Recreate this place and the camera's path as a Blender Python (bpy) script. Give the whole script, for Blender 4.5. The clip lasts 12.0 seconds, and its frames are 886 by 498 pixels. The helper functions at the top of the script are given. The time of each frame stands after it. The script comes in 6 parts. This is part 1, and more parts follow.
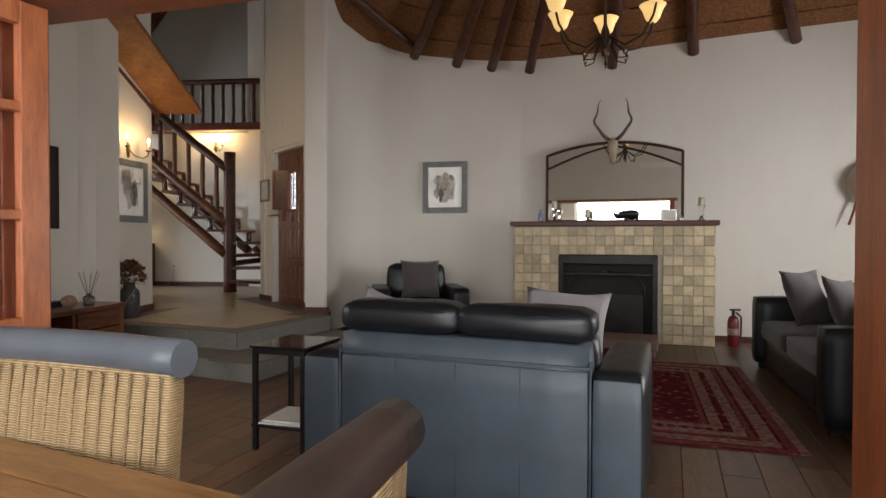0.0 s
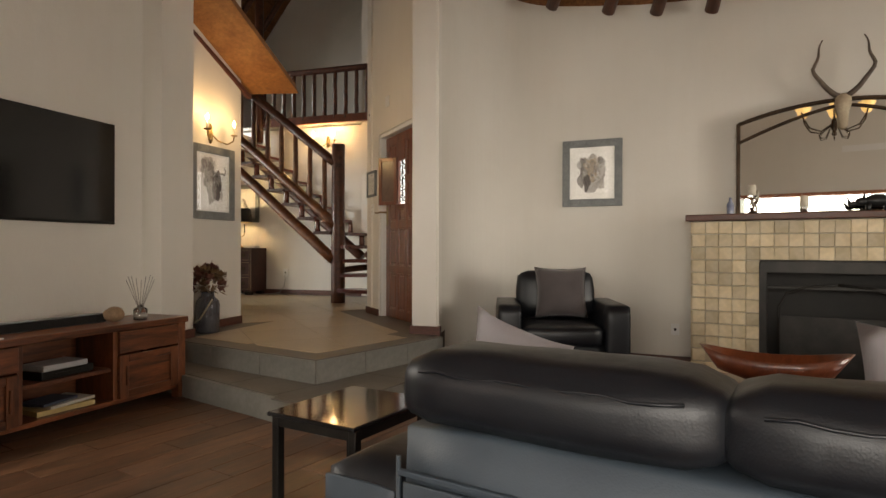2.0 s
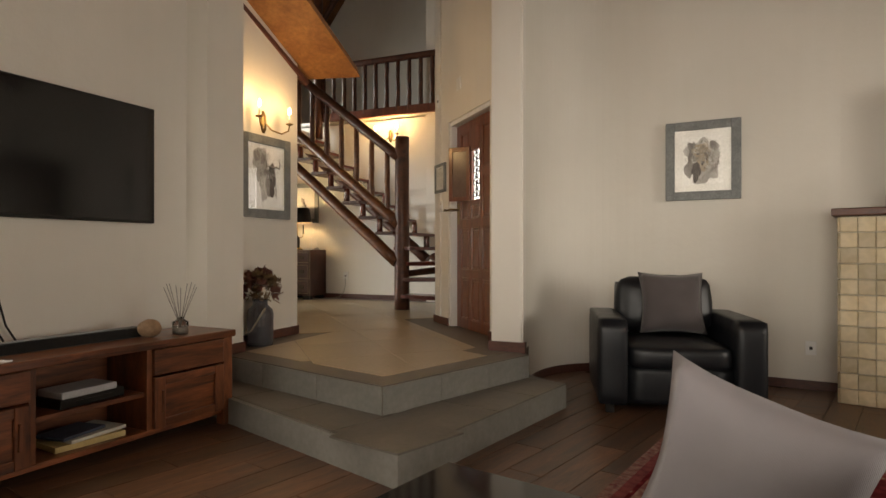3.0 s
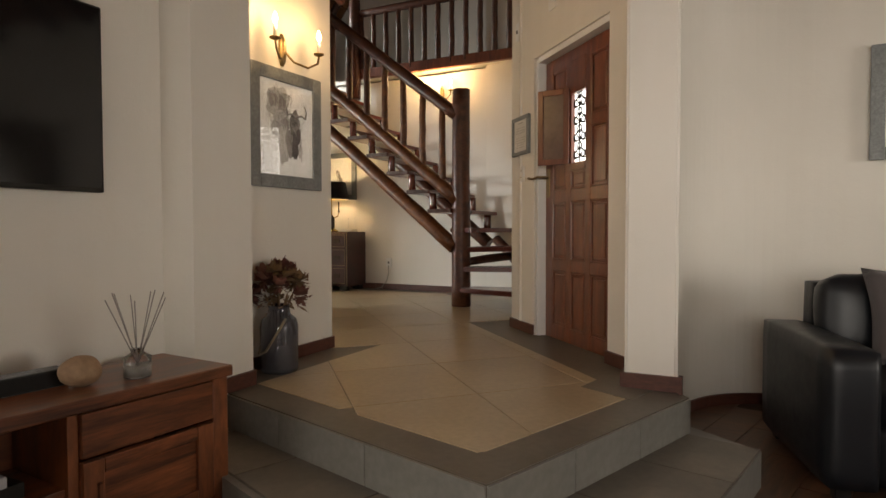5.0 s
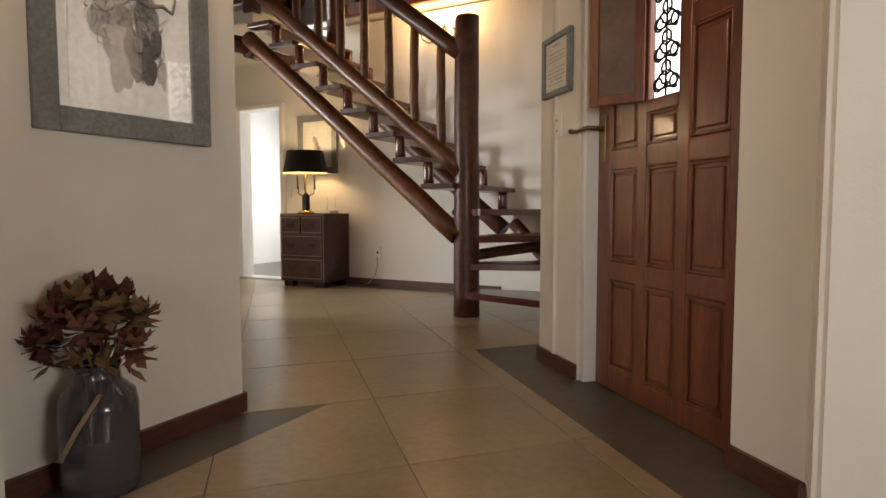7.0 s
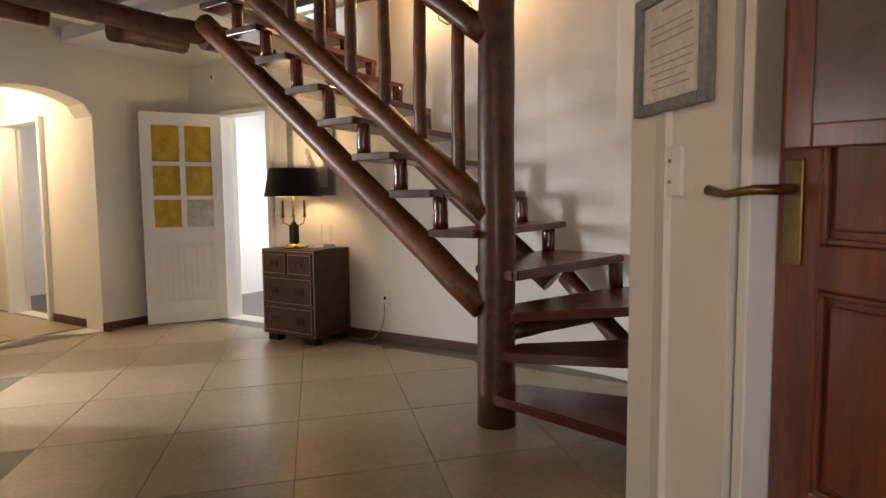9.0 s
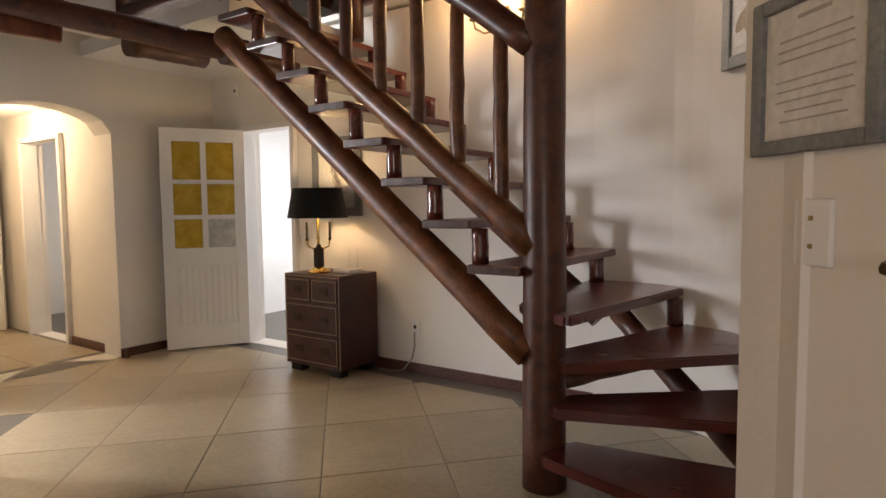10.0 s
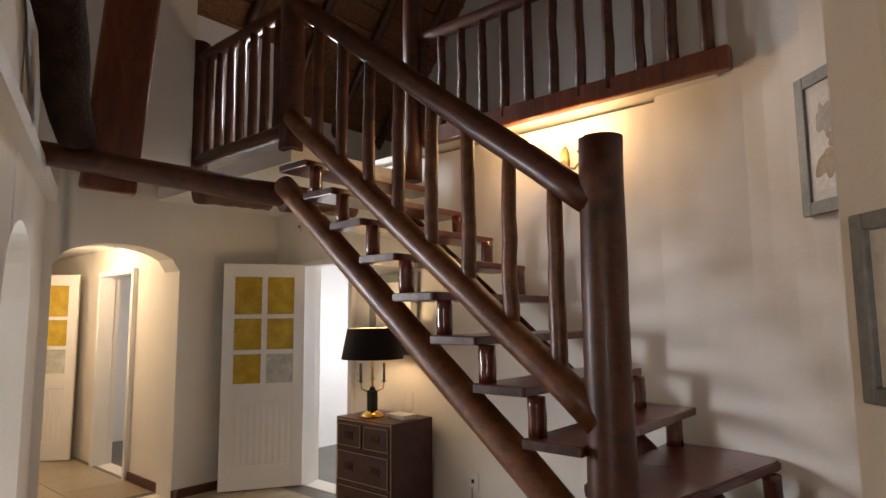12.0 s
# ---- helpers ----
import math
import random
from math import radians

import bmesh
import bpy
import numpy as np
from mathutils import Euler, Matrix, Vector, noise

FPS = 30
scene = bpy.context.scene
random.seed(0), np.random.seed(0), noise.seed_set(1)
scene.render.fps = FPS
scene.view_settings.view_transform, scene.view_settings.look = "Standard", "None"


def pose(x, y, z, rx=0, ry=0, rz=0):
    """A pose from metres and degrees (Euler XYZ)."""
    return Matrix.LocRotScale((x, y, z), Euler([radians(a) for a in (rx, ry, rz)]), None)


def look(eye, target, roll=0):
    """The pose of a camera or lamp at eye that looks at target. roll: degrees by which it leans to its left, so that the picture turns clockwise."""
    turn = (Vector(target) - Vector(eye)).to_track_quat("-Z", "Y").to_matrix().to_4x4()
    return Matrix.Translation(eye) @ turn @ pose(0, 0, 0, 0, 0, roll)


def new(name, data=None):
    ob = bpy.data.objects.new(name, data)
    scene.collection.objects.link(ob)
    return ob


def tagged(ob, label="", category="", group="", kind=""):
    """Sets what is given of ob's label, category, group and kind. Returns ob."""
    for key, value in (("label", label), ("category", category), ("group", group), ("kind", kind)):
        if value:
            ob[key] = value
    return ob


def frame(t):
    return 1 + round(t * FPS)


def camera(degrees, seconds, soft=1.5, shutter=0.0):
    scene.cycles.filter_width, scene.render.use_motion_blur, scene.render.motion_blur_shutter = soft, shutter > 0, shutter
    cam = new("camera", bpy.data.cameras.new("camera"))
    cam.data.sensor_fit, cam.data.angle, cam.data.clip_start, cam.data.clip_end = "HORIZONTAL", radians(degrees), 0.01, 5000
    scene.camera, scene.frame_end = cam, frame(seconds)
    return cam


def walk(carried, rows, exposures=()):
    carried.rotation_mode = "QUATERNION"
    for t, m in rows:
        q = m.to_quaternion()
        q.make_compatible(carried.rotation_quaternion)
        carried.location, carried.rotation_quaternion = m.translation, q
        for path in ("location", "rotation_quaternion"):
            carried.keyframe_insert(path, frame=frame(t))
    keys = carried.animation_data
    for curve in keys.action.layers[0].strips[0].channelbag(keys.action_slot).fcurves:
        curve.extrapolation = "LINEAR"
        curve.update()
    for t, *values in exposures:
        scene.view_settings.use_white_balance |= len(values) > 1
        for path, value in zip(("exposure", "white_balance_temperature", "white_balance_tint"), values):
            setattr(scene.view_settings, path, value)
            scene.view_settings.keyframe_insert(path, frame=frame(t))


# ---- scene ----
cam = camera(72.7, 12.0)
PATH = [
    (0, (0.692, -0.679, 1.196), (0.494, 1.311, 1.164), 0.1),
    (0.5, (0.717, -0.255, 1.215), (0.484, 1.731, 1.194), 0.1),
    (1, (0.664, 0.17, 1.135), (0.351, 2.145, 1.131), 0.1),
    (1.5, (0.577, 0.561, 1.114), (0.122, 2.508, 1.11), 0.0),
    (2, (0.383, 0.951, 1.109), (-0.236, 2.853, 1.108), 0.1),
    (2.5, (0.204, 1.338, 1.117), (-0.501, 3.21, 1.117), 0.0),
    (3, (-0.059, 1.631, 1.114), (-0.856, 3.465, 1.117), 0.0),
    (3.2, (-0.18, 1.73, 1.099), (-0.992, 3.558, 1.106), -0.0),
    (5, (-1.03, 2.923, 1.131), (-1.927, 4.709, 1.069), -0.1),
    (5.5, (-1.245, 3.255, 1.132), (-2.155, 5.034, 1.054), -0.2),
    (6, (-1.374, 3.722, 1.122), (-2.293, 5.496, 1.028), -0.3),
    (6.5, (-1.542, 4.114, 1.129), (-2.469, 5.882, 1.019), -0.3),
    (7, (-1.686, 4.484, 1.155), (-2.622, 6.246, 1.024), -0.1),
    (7.2, (-1.728, 4.664, 1.183), (-2.668, 6.424, 1.05), -0.2),
    (8.8, (-2.236, 5.784, 1.495), (-3.263, 7.492, 1.328), -0.6),
    (9, (-2.299, 5.871, 1.505), (-3.348, 7.566, 1.343), -0.5),
    (9.5, (-2.459, 6.007, 1.555), (-3.551, 7.675, 1.394), -0.5),
    (10, (-2.544, 6.145, 1.624), (-3.666, 7.794, 1.483), -0.6),
    (10.5, (-2.596, 6.274, 1.708), (-3.742, 7.91, 1.604), -0.6),
    (11, (-2.613, 6.338, 1.771), (-3.809, 7.941, 1.759), -0.7),
    (11.5, (-2.608, 6.351, 1.819), (-3.86, 7.907, 1.921), -0.6),
    (12, (-2.589, 6.356, 1.86), (-3.886, 7.862, 2.081), -0.5),
]
LIGHT = [(0, -0.13, 6500, 10), (1, 0.1, 6900, 10), (2, 0.2, 7500, 10), (3, 0.2, 7700, 10), (5.5, 0.18, 7300, 11), (7, 0.32, 7200, 12), (9, 0.29, 7000, 16), (12, -0.03, 6900, 18)]
walk(cam, [(t, look(eye, target, roll)) for t, eye, target, roll in PATH], LIGHT)

# ---- world and large lights ----
def make_world():
    w = bpy.data.worlds.new("sky_world")
    scene.world = w
    w.use_nodes = True
    nt = w.node_tree
    bg = nt.nodes["Background"]
    sky = nt.nodes.new("ShaderNodeTexSky")
    sky.sky_type = "NISHITA"
    sky.sun_disc = False
    sky.sun_elevation, sky.sun_rotation = radians(48), radians(200)
    nt.links.new(sky.outputs[0], bg.inputs[0])
    bg.inputs[1].default_value = 0.1


make_world()


def sun_lamp():
    d = bpy.data.lights.new("sun", "SUN")
    d.energy, d.angle, d.color = 3.0, radians(0.5), (1.0, 0.95, 0.87)
    ob = new("sun", d)
    ob.matrix_world = look((4, -14, 16), (1, -2, 0))
    return ob


sun_lamp()


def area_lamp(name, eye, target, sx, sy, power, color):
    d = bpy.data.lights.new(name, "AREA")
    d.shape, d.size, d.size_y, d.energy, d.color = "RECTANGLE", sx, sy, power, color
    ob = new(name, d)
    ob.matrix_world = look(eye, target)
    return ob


def bulb_lamp(name, at, power, color, radius=0.02):
    d = bpy.data.lights.new(name, "POINT")
    d.energy, d.color, d.shadow_soft_size = power, color, radius
    ob = new(name, d)
    ob.location = at
    return ob


DAY = (0.96, 0.955, 0.96)
WARM = (1.0, 0.66, 0.32)
area_lamp("patio_daylight", (0.9, -3.55, 1.45), (0.9, 0, 1.3), 5.4, 2.2, 370, DAY)
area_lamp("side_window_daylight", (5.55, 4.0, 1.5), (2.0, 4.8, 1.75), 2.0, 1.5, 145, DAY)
# fill light added at an assumed, unseen window in the west wall
area_lamp("unseen_window_fill", (-3.3, 2.2, 1.6), (0.0, 3.6, 1.2), 1.2, 1.2, 28, DAY)
area_lamp("bedroom_daylight", (-7.0, 11.9, 1.7), (-7.2, 10.0, 1.2), 1.4, 1.4, 45, (0.88, 0.94, 1.0))
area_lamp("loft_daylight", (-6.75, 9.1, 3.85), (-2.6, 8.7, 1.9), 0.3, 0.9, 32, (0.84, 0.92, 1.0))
area_lamp("hall_window_daylight", (-8.8, 5.75, 1.75), (-3.8, 9.3, 1.05), 0.6, 1.2, 165, (0.84, 0.92, 1.0))
area_lamp("side_room_daylight", (-9.7, 11.3, 1.6), (-9.3, 9.0, 1.2), 0.9, 1.1, 22, (0.88, 0.94, 1.0))
bulb_lamp("passage_bulb", (-9.1, 8.3, 2.35), 34, (1.0, 0.78, 0.5), 0.06)


# ---- materials ----
def node_material(name, rough=0.6, metal=0.0, spec=0.5):
    m = bpy.data.materials.new(name)
    m.use_nodes = True
    b = m.node_tree.nodes["Principled BSDF"]
    b.inputs["Roughness"].default_value = rough
    b.inputs["Metallic"].default_value = metal
    b.inputs["Specular IOR Level"].default_value = spec
    return m, m.node_tree, b


def coords(nt, kind="Object", scale=(1, 1, 1), rot=(0, 0, 0)):
    tc = nt.nodes.new("ShaderNodeTexCoord")
    mp = nt.nodes.new("ShaderNodeMapping")
    mp.inputs["Scale"].default_value = scale
    mp.inputs["Rotation"].default_value = rot
    nt.links.new(tc.outputs[kind], mp.inputs["Vector"])
    return mp.outputs["Vector"]


def noise_tex(nt, vec, scale, detail=4, rough=0.55, distort=0.0):
    n = nt.nodes.new("ShaderNodeTexNoise")
    n.inputs["Scale"].default_value = scale
    n.inputs["Detail"].default_value = detail
    n.inputs["Roughness"].default_value = rough
    n.inputs["Distortion"].default_value = distort
    nt.links.new(vec, n.inputs["Vector"])
    return n.outputs["Fac"]


def ramp(nt, fac, stops):
    r = nt.nodes.new("ShaderNodeValToRGB")
    e = r.color_ramp.elements
    while len(e) < len(stops):
        e.new(0.5)
    for el, (p, c) in zip(e, stops):
        el.position, el.color = p, (*c, 1)
    nt.links.new(fac, r.inputs[0])
    return r.outputs[0]


def mix(nt, a, b, fac, kind="MIX"):
    m = nt.nodes.new("ShaderNodeMix")
    m.data_type, m.blend_type = "RGBA", kind
    for sock, v in ((m.inputs["Factor"], fac), (m.inputs["A"], a), (m.inputs["B"], b)):
        if isinstance(v, (int, float)):
            sock.default_value = v
        elif isinstance(v, tuple):
            sock.default_value = (*v, 1)
        else:
            nt.links.new(v, sock)
    return m.outputs["Result"]


def bump(nt, b, height, strength, dist=0.01):
    n = nt.nodes.new("ShaderNodeBump")
    n.inputs["Strength"].default_value = strength
    n.inputs["Distance"].default_value = dist
    nt.links.new(height, n.inputs["Height"])
    nt.links.new(n.outputs[0], b.inputs["Normal"])


def rough_from(nt, b, fac, lo, hi):
    mr = nt.nodes.new("ShaderNodeMapRange")
    mr.inputs["To Min"].default_value, mr.inputs["To Max"].default_value = lo, hi
    nt.links.new(fac, mr.inputs["Value"])
    nt.links.new(mr.outputs[0], b.inputs["Roughness"])


def mottled(name, c1, c2, scale=3.0, fine=40.0, rough=0.6, metal=0.0, bumpy=0.1, spec=0.5, random_tint=0.0, stretch=(1, 1, 1), dist=0.004, speck=0.14):
    """Two-scale mottled colour with a fine relief."""
    m, nt, b = node_material(name, rough, metal, spec)
    v = coords(nt, "Object", stretch)
    n1 = noise_tex(nt, v, scale, 5)
    n2 = noise_tex(nt, v, fine, 3)
    col = ramp(nt, n1, [(0.32, c1), (0.68, c2)])
    dark = ramp(nt, n2, [(0.25, (1 - speck,) * 3), (0.7, (1 + speck * 0.43,) * 3)])
    col = mix(nt, col, dark, 1.0, "MULTIPLY")
    if random_tint:
        oi = nt.nodes.new("ShaderNodeObjectInfo")
        t = ramp(nt, oi.outputs["Random"], [(0.0, (1 - random_tint,) * 3), (1.0, (1 + random_tint,) * 3)])
        col = mix(nt, col, t, 1.0, "MULTIPLY")
    nt.links.new(col, b.inputs["Base Color"])
    rough_from(nt, b, n1, max(0.03, rough - 0.08), min(1, rough + 0.1))
    if bumpy:
        bump(nt, b, n2, bumpy, dist)
    return m


def wood(name, dark, light, axis=(1, 1, 1), rough=0.35, ring=6.0, tint=0.0, coat=0.0, per_piece=False):
    """Grain stretched along one axis of the object."""
    m, nt, b = node_material(name, rough)
    v = coords(nt, "Object", axis)
    if per_piece:
        oi = nt.nodes.new("ShaderNodeObjectInfo")
        add = nt.nodes.new("ShaderNodeVectorMath")
        add.operation = "ADD"
        sc = nt.nodes.new("ShaderNodeMath")
        sc.operation = "MULTIPLY"
        sc.inputs[1].default_value = 37.0
        nt.links.new(oi.outputs["Random"], sc.inputs[0])
        nt.links.new(v, add.inputs[0])
        nt.links.new(sc.outputs[0], add.inputs[1])
        v = add.outputs[0]
    g = noise_tex(nt, v, ring, 6, 0.65, 0.6)
    f = noise_tex(nt, v, ring * 7, 3, 0.6)
    col = ramp(nt, g, [(0.3, dark), (0.5, tuple((a + c) / 2 for a, c in zip(dark, light))), (0.7, light)])
    fine = ramp(nt, f, [(0.3, (0.78, 0.78, 0.78)), (0.65, (1.08, 1.08, 1.08))])
    col = mix(nt, col, fine, 1.0, "MULTIPLY")
    if tint:
        o2 = nt.nodes.new("ShaderNodeObjectInfo")
        t = ramp(nt, o2.outputs["Random"], [(0.0, (1 - tint, 1 - tint, 1 - tint)), (0.5, (1.0, 0.97, 0.93)), (1.0, (1 + tint, 1 + tint * 0.9, 1 + tint * 0.8))])
        col = mix(nt, col, t, 1.0, "MULTIPLY")
    nt.links.new(col, b.inputs["Base Color"])
    rough_from(nt, b, g, rough - 0.06, rough + 0.12)
    bump(nt, b, f, 0.12, 0.003)
    b.inputs["Coat Weight"].default_value = coat
    b.inputs["Coat Roughness"].default_value = 0.12
    return m


def plain(name, c, rough=0.5, metal=0.0, spec=0.5):
    return mottled(name, tuple(x * 0.92 for x in c), tuple(min(1, x * 1.06) for x in c), 6.0, 60.0, rough, metal, 0.04, spec)


def glow(name, c, strength):
    m, nt, b = node_material(name, 0.4)
    b.inputs["Base Color"].default_value = (*c, 1)
    b.inputs["Emission Color"].default_value = (*c, 1)
    b.inputs["Emission Strength"].default_value = strength
    return m


def glass_material(name, c=(1, 1, 1), rough=0.0):
    m, nt, b = node_material(name, rough)
    b.inputs["Base Color"].default_value = (*c, 1)
    b.inputs["Transmission Weight"].default_value = 1.0
    b.inputs["IOR"].default_value = 1.45
    return m


def plaster(name, c1, c2):
    """Hand-trowelled paint: broad waviness, fine grain, faint streaks."""
    m, nt, b = node_material(name, 0.7, 0, 0.3)
    v = coords(nt, "Object")
    n1 = noise_tex(nt, v, 0.9, 4)
    n2 = noise_tex(nt, v, 7.0, 5, 0.6)
    n3 = noise_tex(nt, coords(nt, "Object", (9, 9, 0.8)), 1.0, 3)
    n4 = noise_tex(nt, v, 120.0, 2)
    col = ramp(nt, n1, [(0.3, c1), (0.7, c2)])
    col = mix(nt, col, ramp(nt, n3, [(0.3, (0.985, 0.982, 0.975)), (0.65, (1.0, 1.0, 1.0))]), 1.0, "MULTIPLY")
    nt.links.new(col, b.inputs["Base Color"])
    h = nt.nodes.new("ShaderNodeMath")
    h.operation = "MULTIPLY_ADD"
    h.inputs[1].default_value = 0.12
    nt.links.new(n4, h.inputs[0])
    nt.links.new(n2, h.inputs[2])
    bump(nt, b, h.outputs[0], 0.22, 0.02)
    return m


def leather(name, c1, c2, rough=0.34):
    m, nt, b = node_material(name, rough, 0, 0.42)
    v = coords(nt, "Object")
    vo = nt.nodes.new("ShaderNodeTexVoronoi")
    vo.inputs["Scale"].default_value = 260
    nt.links.new(v, vo.inputs["Vector"])
    n1 = noise_tex(nt, v, 5.0, 5)
    n2 = noise_tex(nt, v, 14.0, 4, 0.6, 1.0)
    nt.links.new(ramp(nt, n1, [(0.3, c1), (0.7, c2)]), b.inputs["Base Color"])
    rough_from(nt, b, n2, rough - 0.08, rough + 0.14)
    h = nt.nodes.new("ShaderNodeMath")
    h.operation = "MULTIPLY_ADD"
    h.inputs[1].default_value = 0.25
    nt.links.new(vo.outputs["Distance"], h.inputs[0])
    nt.links.new(n2, h.inputs[2])
    bump(nt, b, h.outputs[0], 0.13, 0.005)
    return m


def fabric(name, c, rough=0.9):
    m, nt, b = node_material(name, rough, 0, 0.2)
    v = coords(nt, "Object")
    w1 = nt.nodes.new("ShaderNodeTexWave")
    w1.inputs["Scale"].default_value = 160
    w1.inputs["Distortion"].default_value = 1.5
    nt.links.new(v, w1.inputs["Vector"])
    n1 = noise_tex(nt, v, 6.0, 5)
    col = ramp(nt, n1, [(0.3, tuple(x * 0.85 for x in c)), (0.7, c)])
    nt.links.new(col, b.inputs["Base Color"])
    bump(nt, b, w1.outputs["Fac"], 0.25, 0.003)
    b.inputs["Sheen Weight"].default_value = 0.3
    return m


WALL = plaster("wall_paint", (0.70, 0.665, 0.60), (0.76, 0.725, 0.66))
WALL2 = plaster("hall_paint", (0.74, 0.70, 0.64), (0.80, 0.765, 0.71))
WHITE = mottled("white_gloss_paint", (0.76, 0.75, 0.73), (0.8, 0.79, 0.77), 2.0, 30, 0.4, 0, 0.015, speck=0.02)
SKIRT = wood("dark_stained_skirting", (0.06, 0.022, 0.016), (0.13, 0.045, 0.03), (3, 3, 9), 0.4)
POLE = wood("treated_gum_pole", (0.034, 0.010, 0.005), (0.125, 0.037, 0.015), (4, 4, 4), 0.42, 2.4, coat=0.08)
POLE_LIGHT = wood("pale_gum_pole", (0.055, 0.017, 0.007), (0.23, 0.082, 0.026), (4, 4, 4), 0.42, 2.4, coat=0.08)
TREAD = wood("red_mahogany_tread", (0.075, 0.013, 0.010), (0.135, 0.024, 0.017), (2, 6, 6), 0.27, 1.6, coat=0.45)
TREADPOLE = wood("red_varnished_block", (0.045, 0.010, 0.007), (0.16, 0.034, 0.018), (5, 5, 3), 0.22, 2.0, coat=0.5)
TREAD_GREY = wood("worn_tread_edge", (0.05, 0.03, 0.025), (0.14, 0.09, 0.08), (6, 2, 6), 0.3, 2.5)
BARK = mottled("rough_dark_bark", (0.014, 0.009, 0.007), (0.05, 0.028, 0.02), 7, 40, 0.9, 0, 0.9, 0.2, dist=0.02)
THATCH = wood("reed_ceiling", (0.10, 0.035, 0.012), (0.30, 0.13, 0.045), (26, 26, 26), 0.85, 1.2)
SLABW = wood("orange_brown_soffit", (0.20, 0.075, 0.022), (0.36, 0.16, 0.055), (2, 2, 2), 0.6, 2.0)
PLANK = wood("wood_look_floor_plank", (0.055, 0.028, 0.016), (0.19, 0.098, 0.056), (1.3, 9, 9), 0.34, 1.6, 0.28, per_piece=True)
GROUT = mottled("floor_grout", (0.05, 0.035, 0.025), (0.08, 0.06, 0.045), 8, 60, 0.9)
TILE = mottled("beige_floor_tile", (0.35, 0.27, 0.17), (0.45, 0.365, 0.25), 1.6, 30, 0.3, 0, 0.05, 0.5, 0.06)
TGROUT = mottled("tile_grout", (0.08, 0.06, 0.04), (0.12, 0.095, 0.07), 10, 60, 0.9)
SLATE = mottled("grey_border_tile", (0.11, 0.095, 0.08), (0.17, 0.15, 0.125), 3, 30, 0.42, 0, 0.08, 0.5, 0.08)
RISER = mottled("grey_step_riser", (0.18, 0.172, 0.155), (0.25, 0.24, 0.215), 3, 30, 0.42, 0, 0.06)
FPTILE = mottled("honed_sandstone_tile", (0.46, 0.35, 0.18), (0.66, 0.57, 0.42), 1.3, 26, 0.5, 0, 0.2, 0.4, 0.27)
DOORWOOD = wood("meranti_door", (0.085, 0.018, 0.008), (0.22, 0.06, 0.023), (7, 7, 1.2), 0.32, 2.0, coat=0.3)
FRAMEWOOD = wood("orange_meranti_frame", (0.20, 0.055, 0.016), (0.42, 0.13, 0.045), (8, 8, 1.2), 0.36, 2.0, coat=0.2)
BLACKM = mottled("black_metal", (0.012, 0.011, 0.010), (0.03, 0.027, 0.024), 6, 60, 0.4, 0.6)
IRON = mottled("rusty_wrought_iron", (0.035, 0.022, 0.015), (0.09, 0.055, 0.03), 6, 60, 0.5, 0.7)
BRASS = mottled("polished_brass", (0.55, 0.36, 0.10), (0.7, 0.48, 0.16), 5, 60, 0.22, 1.0, 0.02)
OLDBRASS = mottled("aged_brass", (0.22, 0.15, 0.07), (0.36, 0.26, 0.13), 8, 60, 0.4, 1.0)


# ---- building helpers ----
def part(name, bm, material, parent=None, label="", smooth=False):
    me = bpy.data.meshes.new(name)
    bm.normal_update()
    bm.to_mesh(me)
    bm.free()
    if smooth:
        for p in me.polygons:
            p.use_smooth = True
    for mt in (material if isinstance(material, (list, tuple)) else [material]):
        me.materials.append(mt)
    ob = new(name, me)
    if parent:
        ob.parent = parent
    if label:
        ob["label"] = label
    return ob


def thing(name, label, category, at=(0, 0, 0), rz=0.0, group="", kind=""):
    e = new(name)
    e.empty_display_size = 0.1
    e.matrix_world = pose(*at, 0, 0, rz)
    return tagged(e, label, category, group, kind)


def structure(ob, label, category):
    return tagged(ob, label, category, kind="structure")


def box(bm, cx, cy, cz, sx, sy, sz, bevel=0.0, rot=None, seg=2):
    m = Matrix.Translation((cx, cy, cz))
    if rot is not None:
        m = m @ rot
    r = bmesh.ops.create_cube(bm, size=1.0, matrix=m @ Matrix.Diagonal((sx, sy, sz, 1)))
    if bevel:
        es = list({e for v in r["verts"] for e in v.link_edges})
        bmesh.ops.bevel(bm, geom=es, offset=bevel, segments=seg, profile=0.5, affect="EDGES", clamp_overlap=True)
    return bm


def cube(cx, cy, cz, sx, sy, sz, bevel=0.0, rot=None, seg=2):
    return box(bmesh.new(), cx, cy, cz, sx, sy, sz, bevel, rot, seg)


def prism(bm, poly, z0, z1):
    """Upright prism over a plan polygon."""
    lo = [bm.verts.new((x, y, z0)) for x, y in poly]
    hi = [bm.verts.new((x, y, z1)) for x, y in poly]
    n = len(poly)
    bm.faces.new(lo[::-1])
    bm.faces.new(hi)
    for i in range(n):
        j = (i + 1) % n
        bm.faces.new((lo[i], lo[j], hi[j], hi[i]))
    bmesh.ops.recalc_face_normals(bm, faces=bm.faces)
    return bm


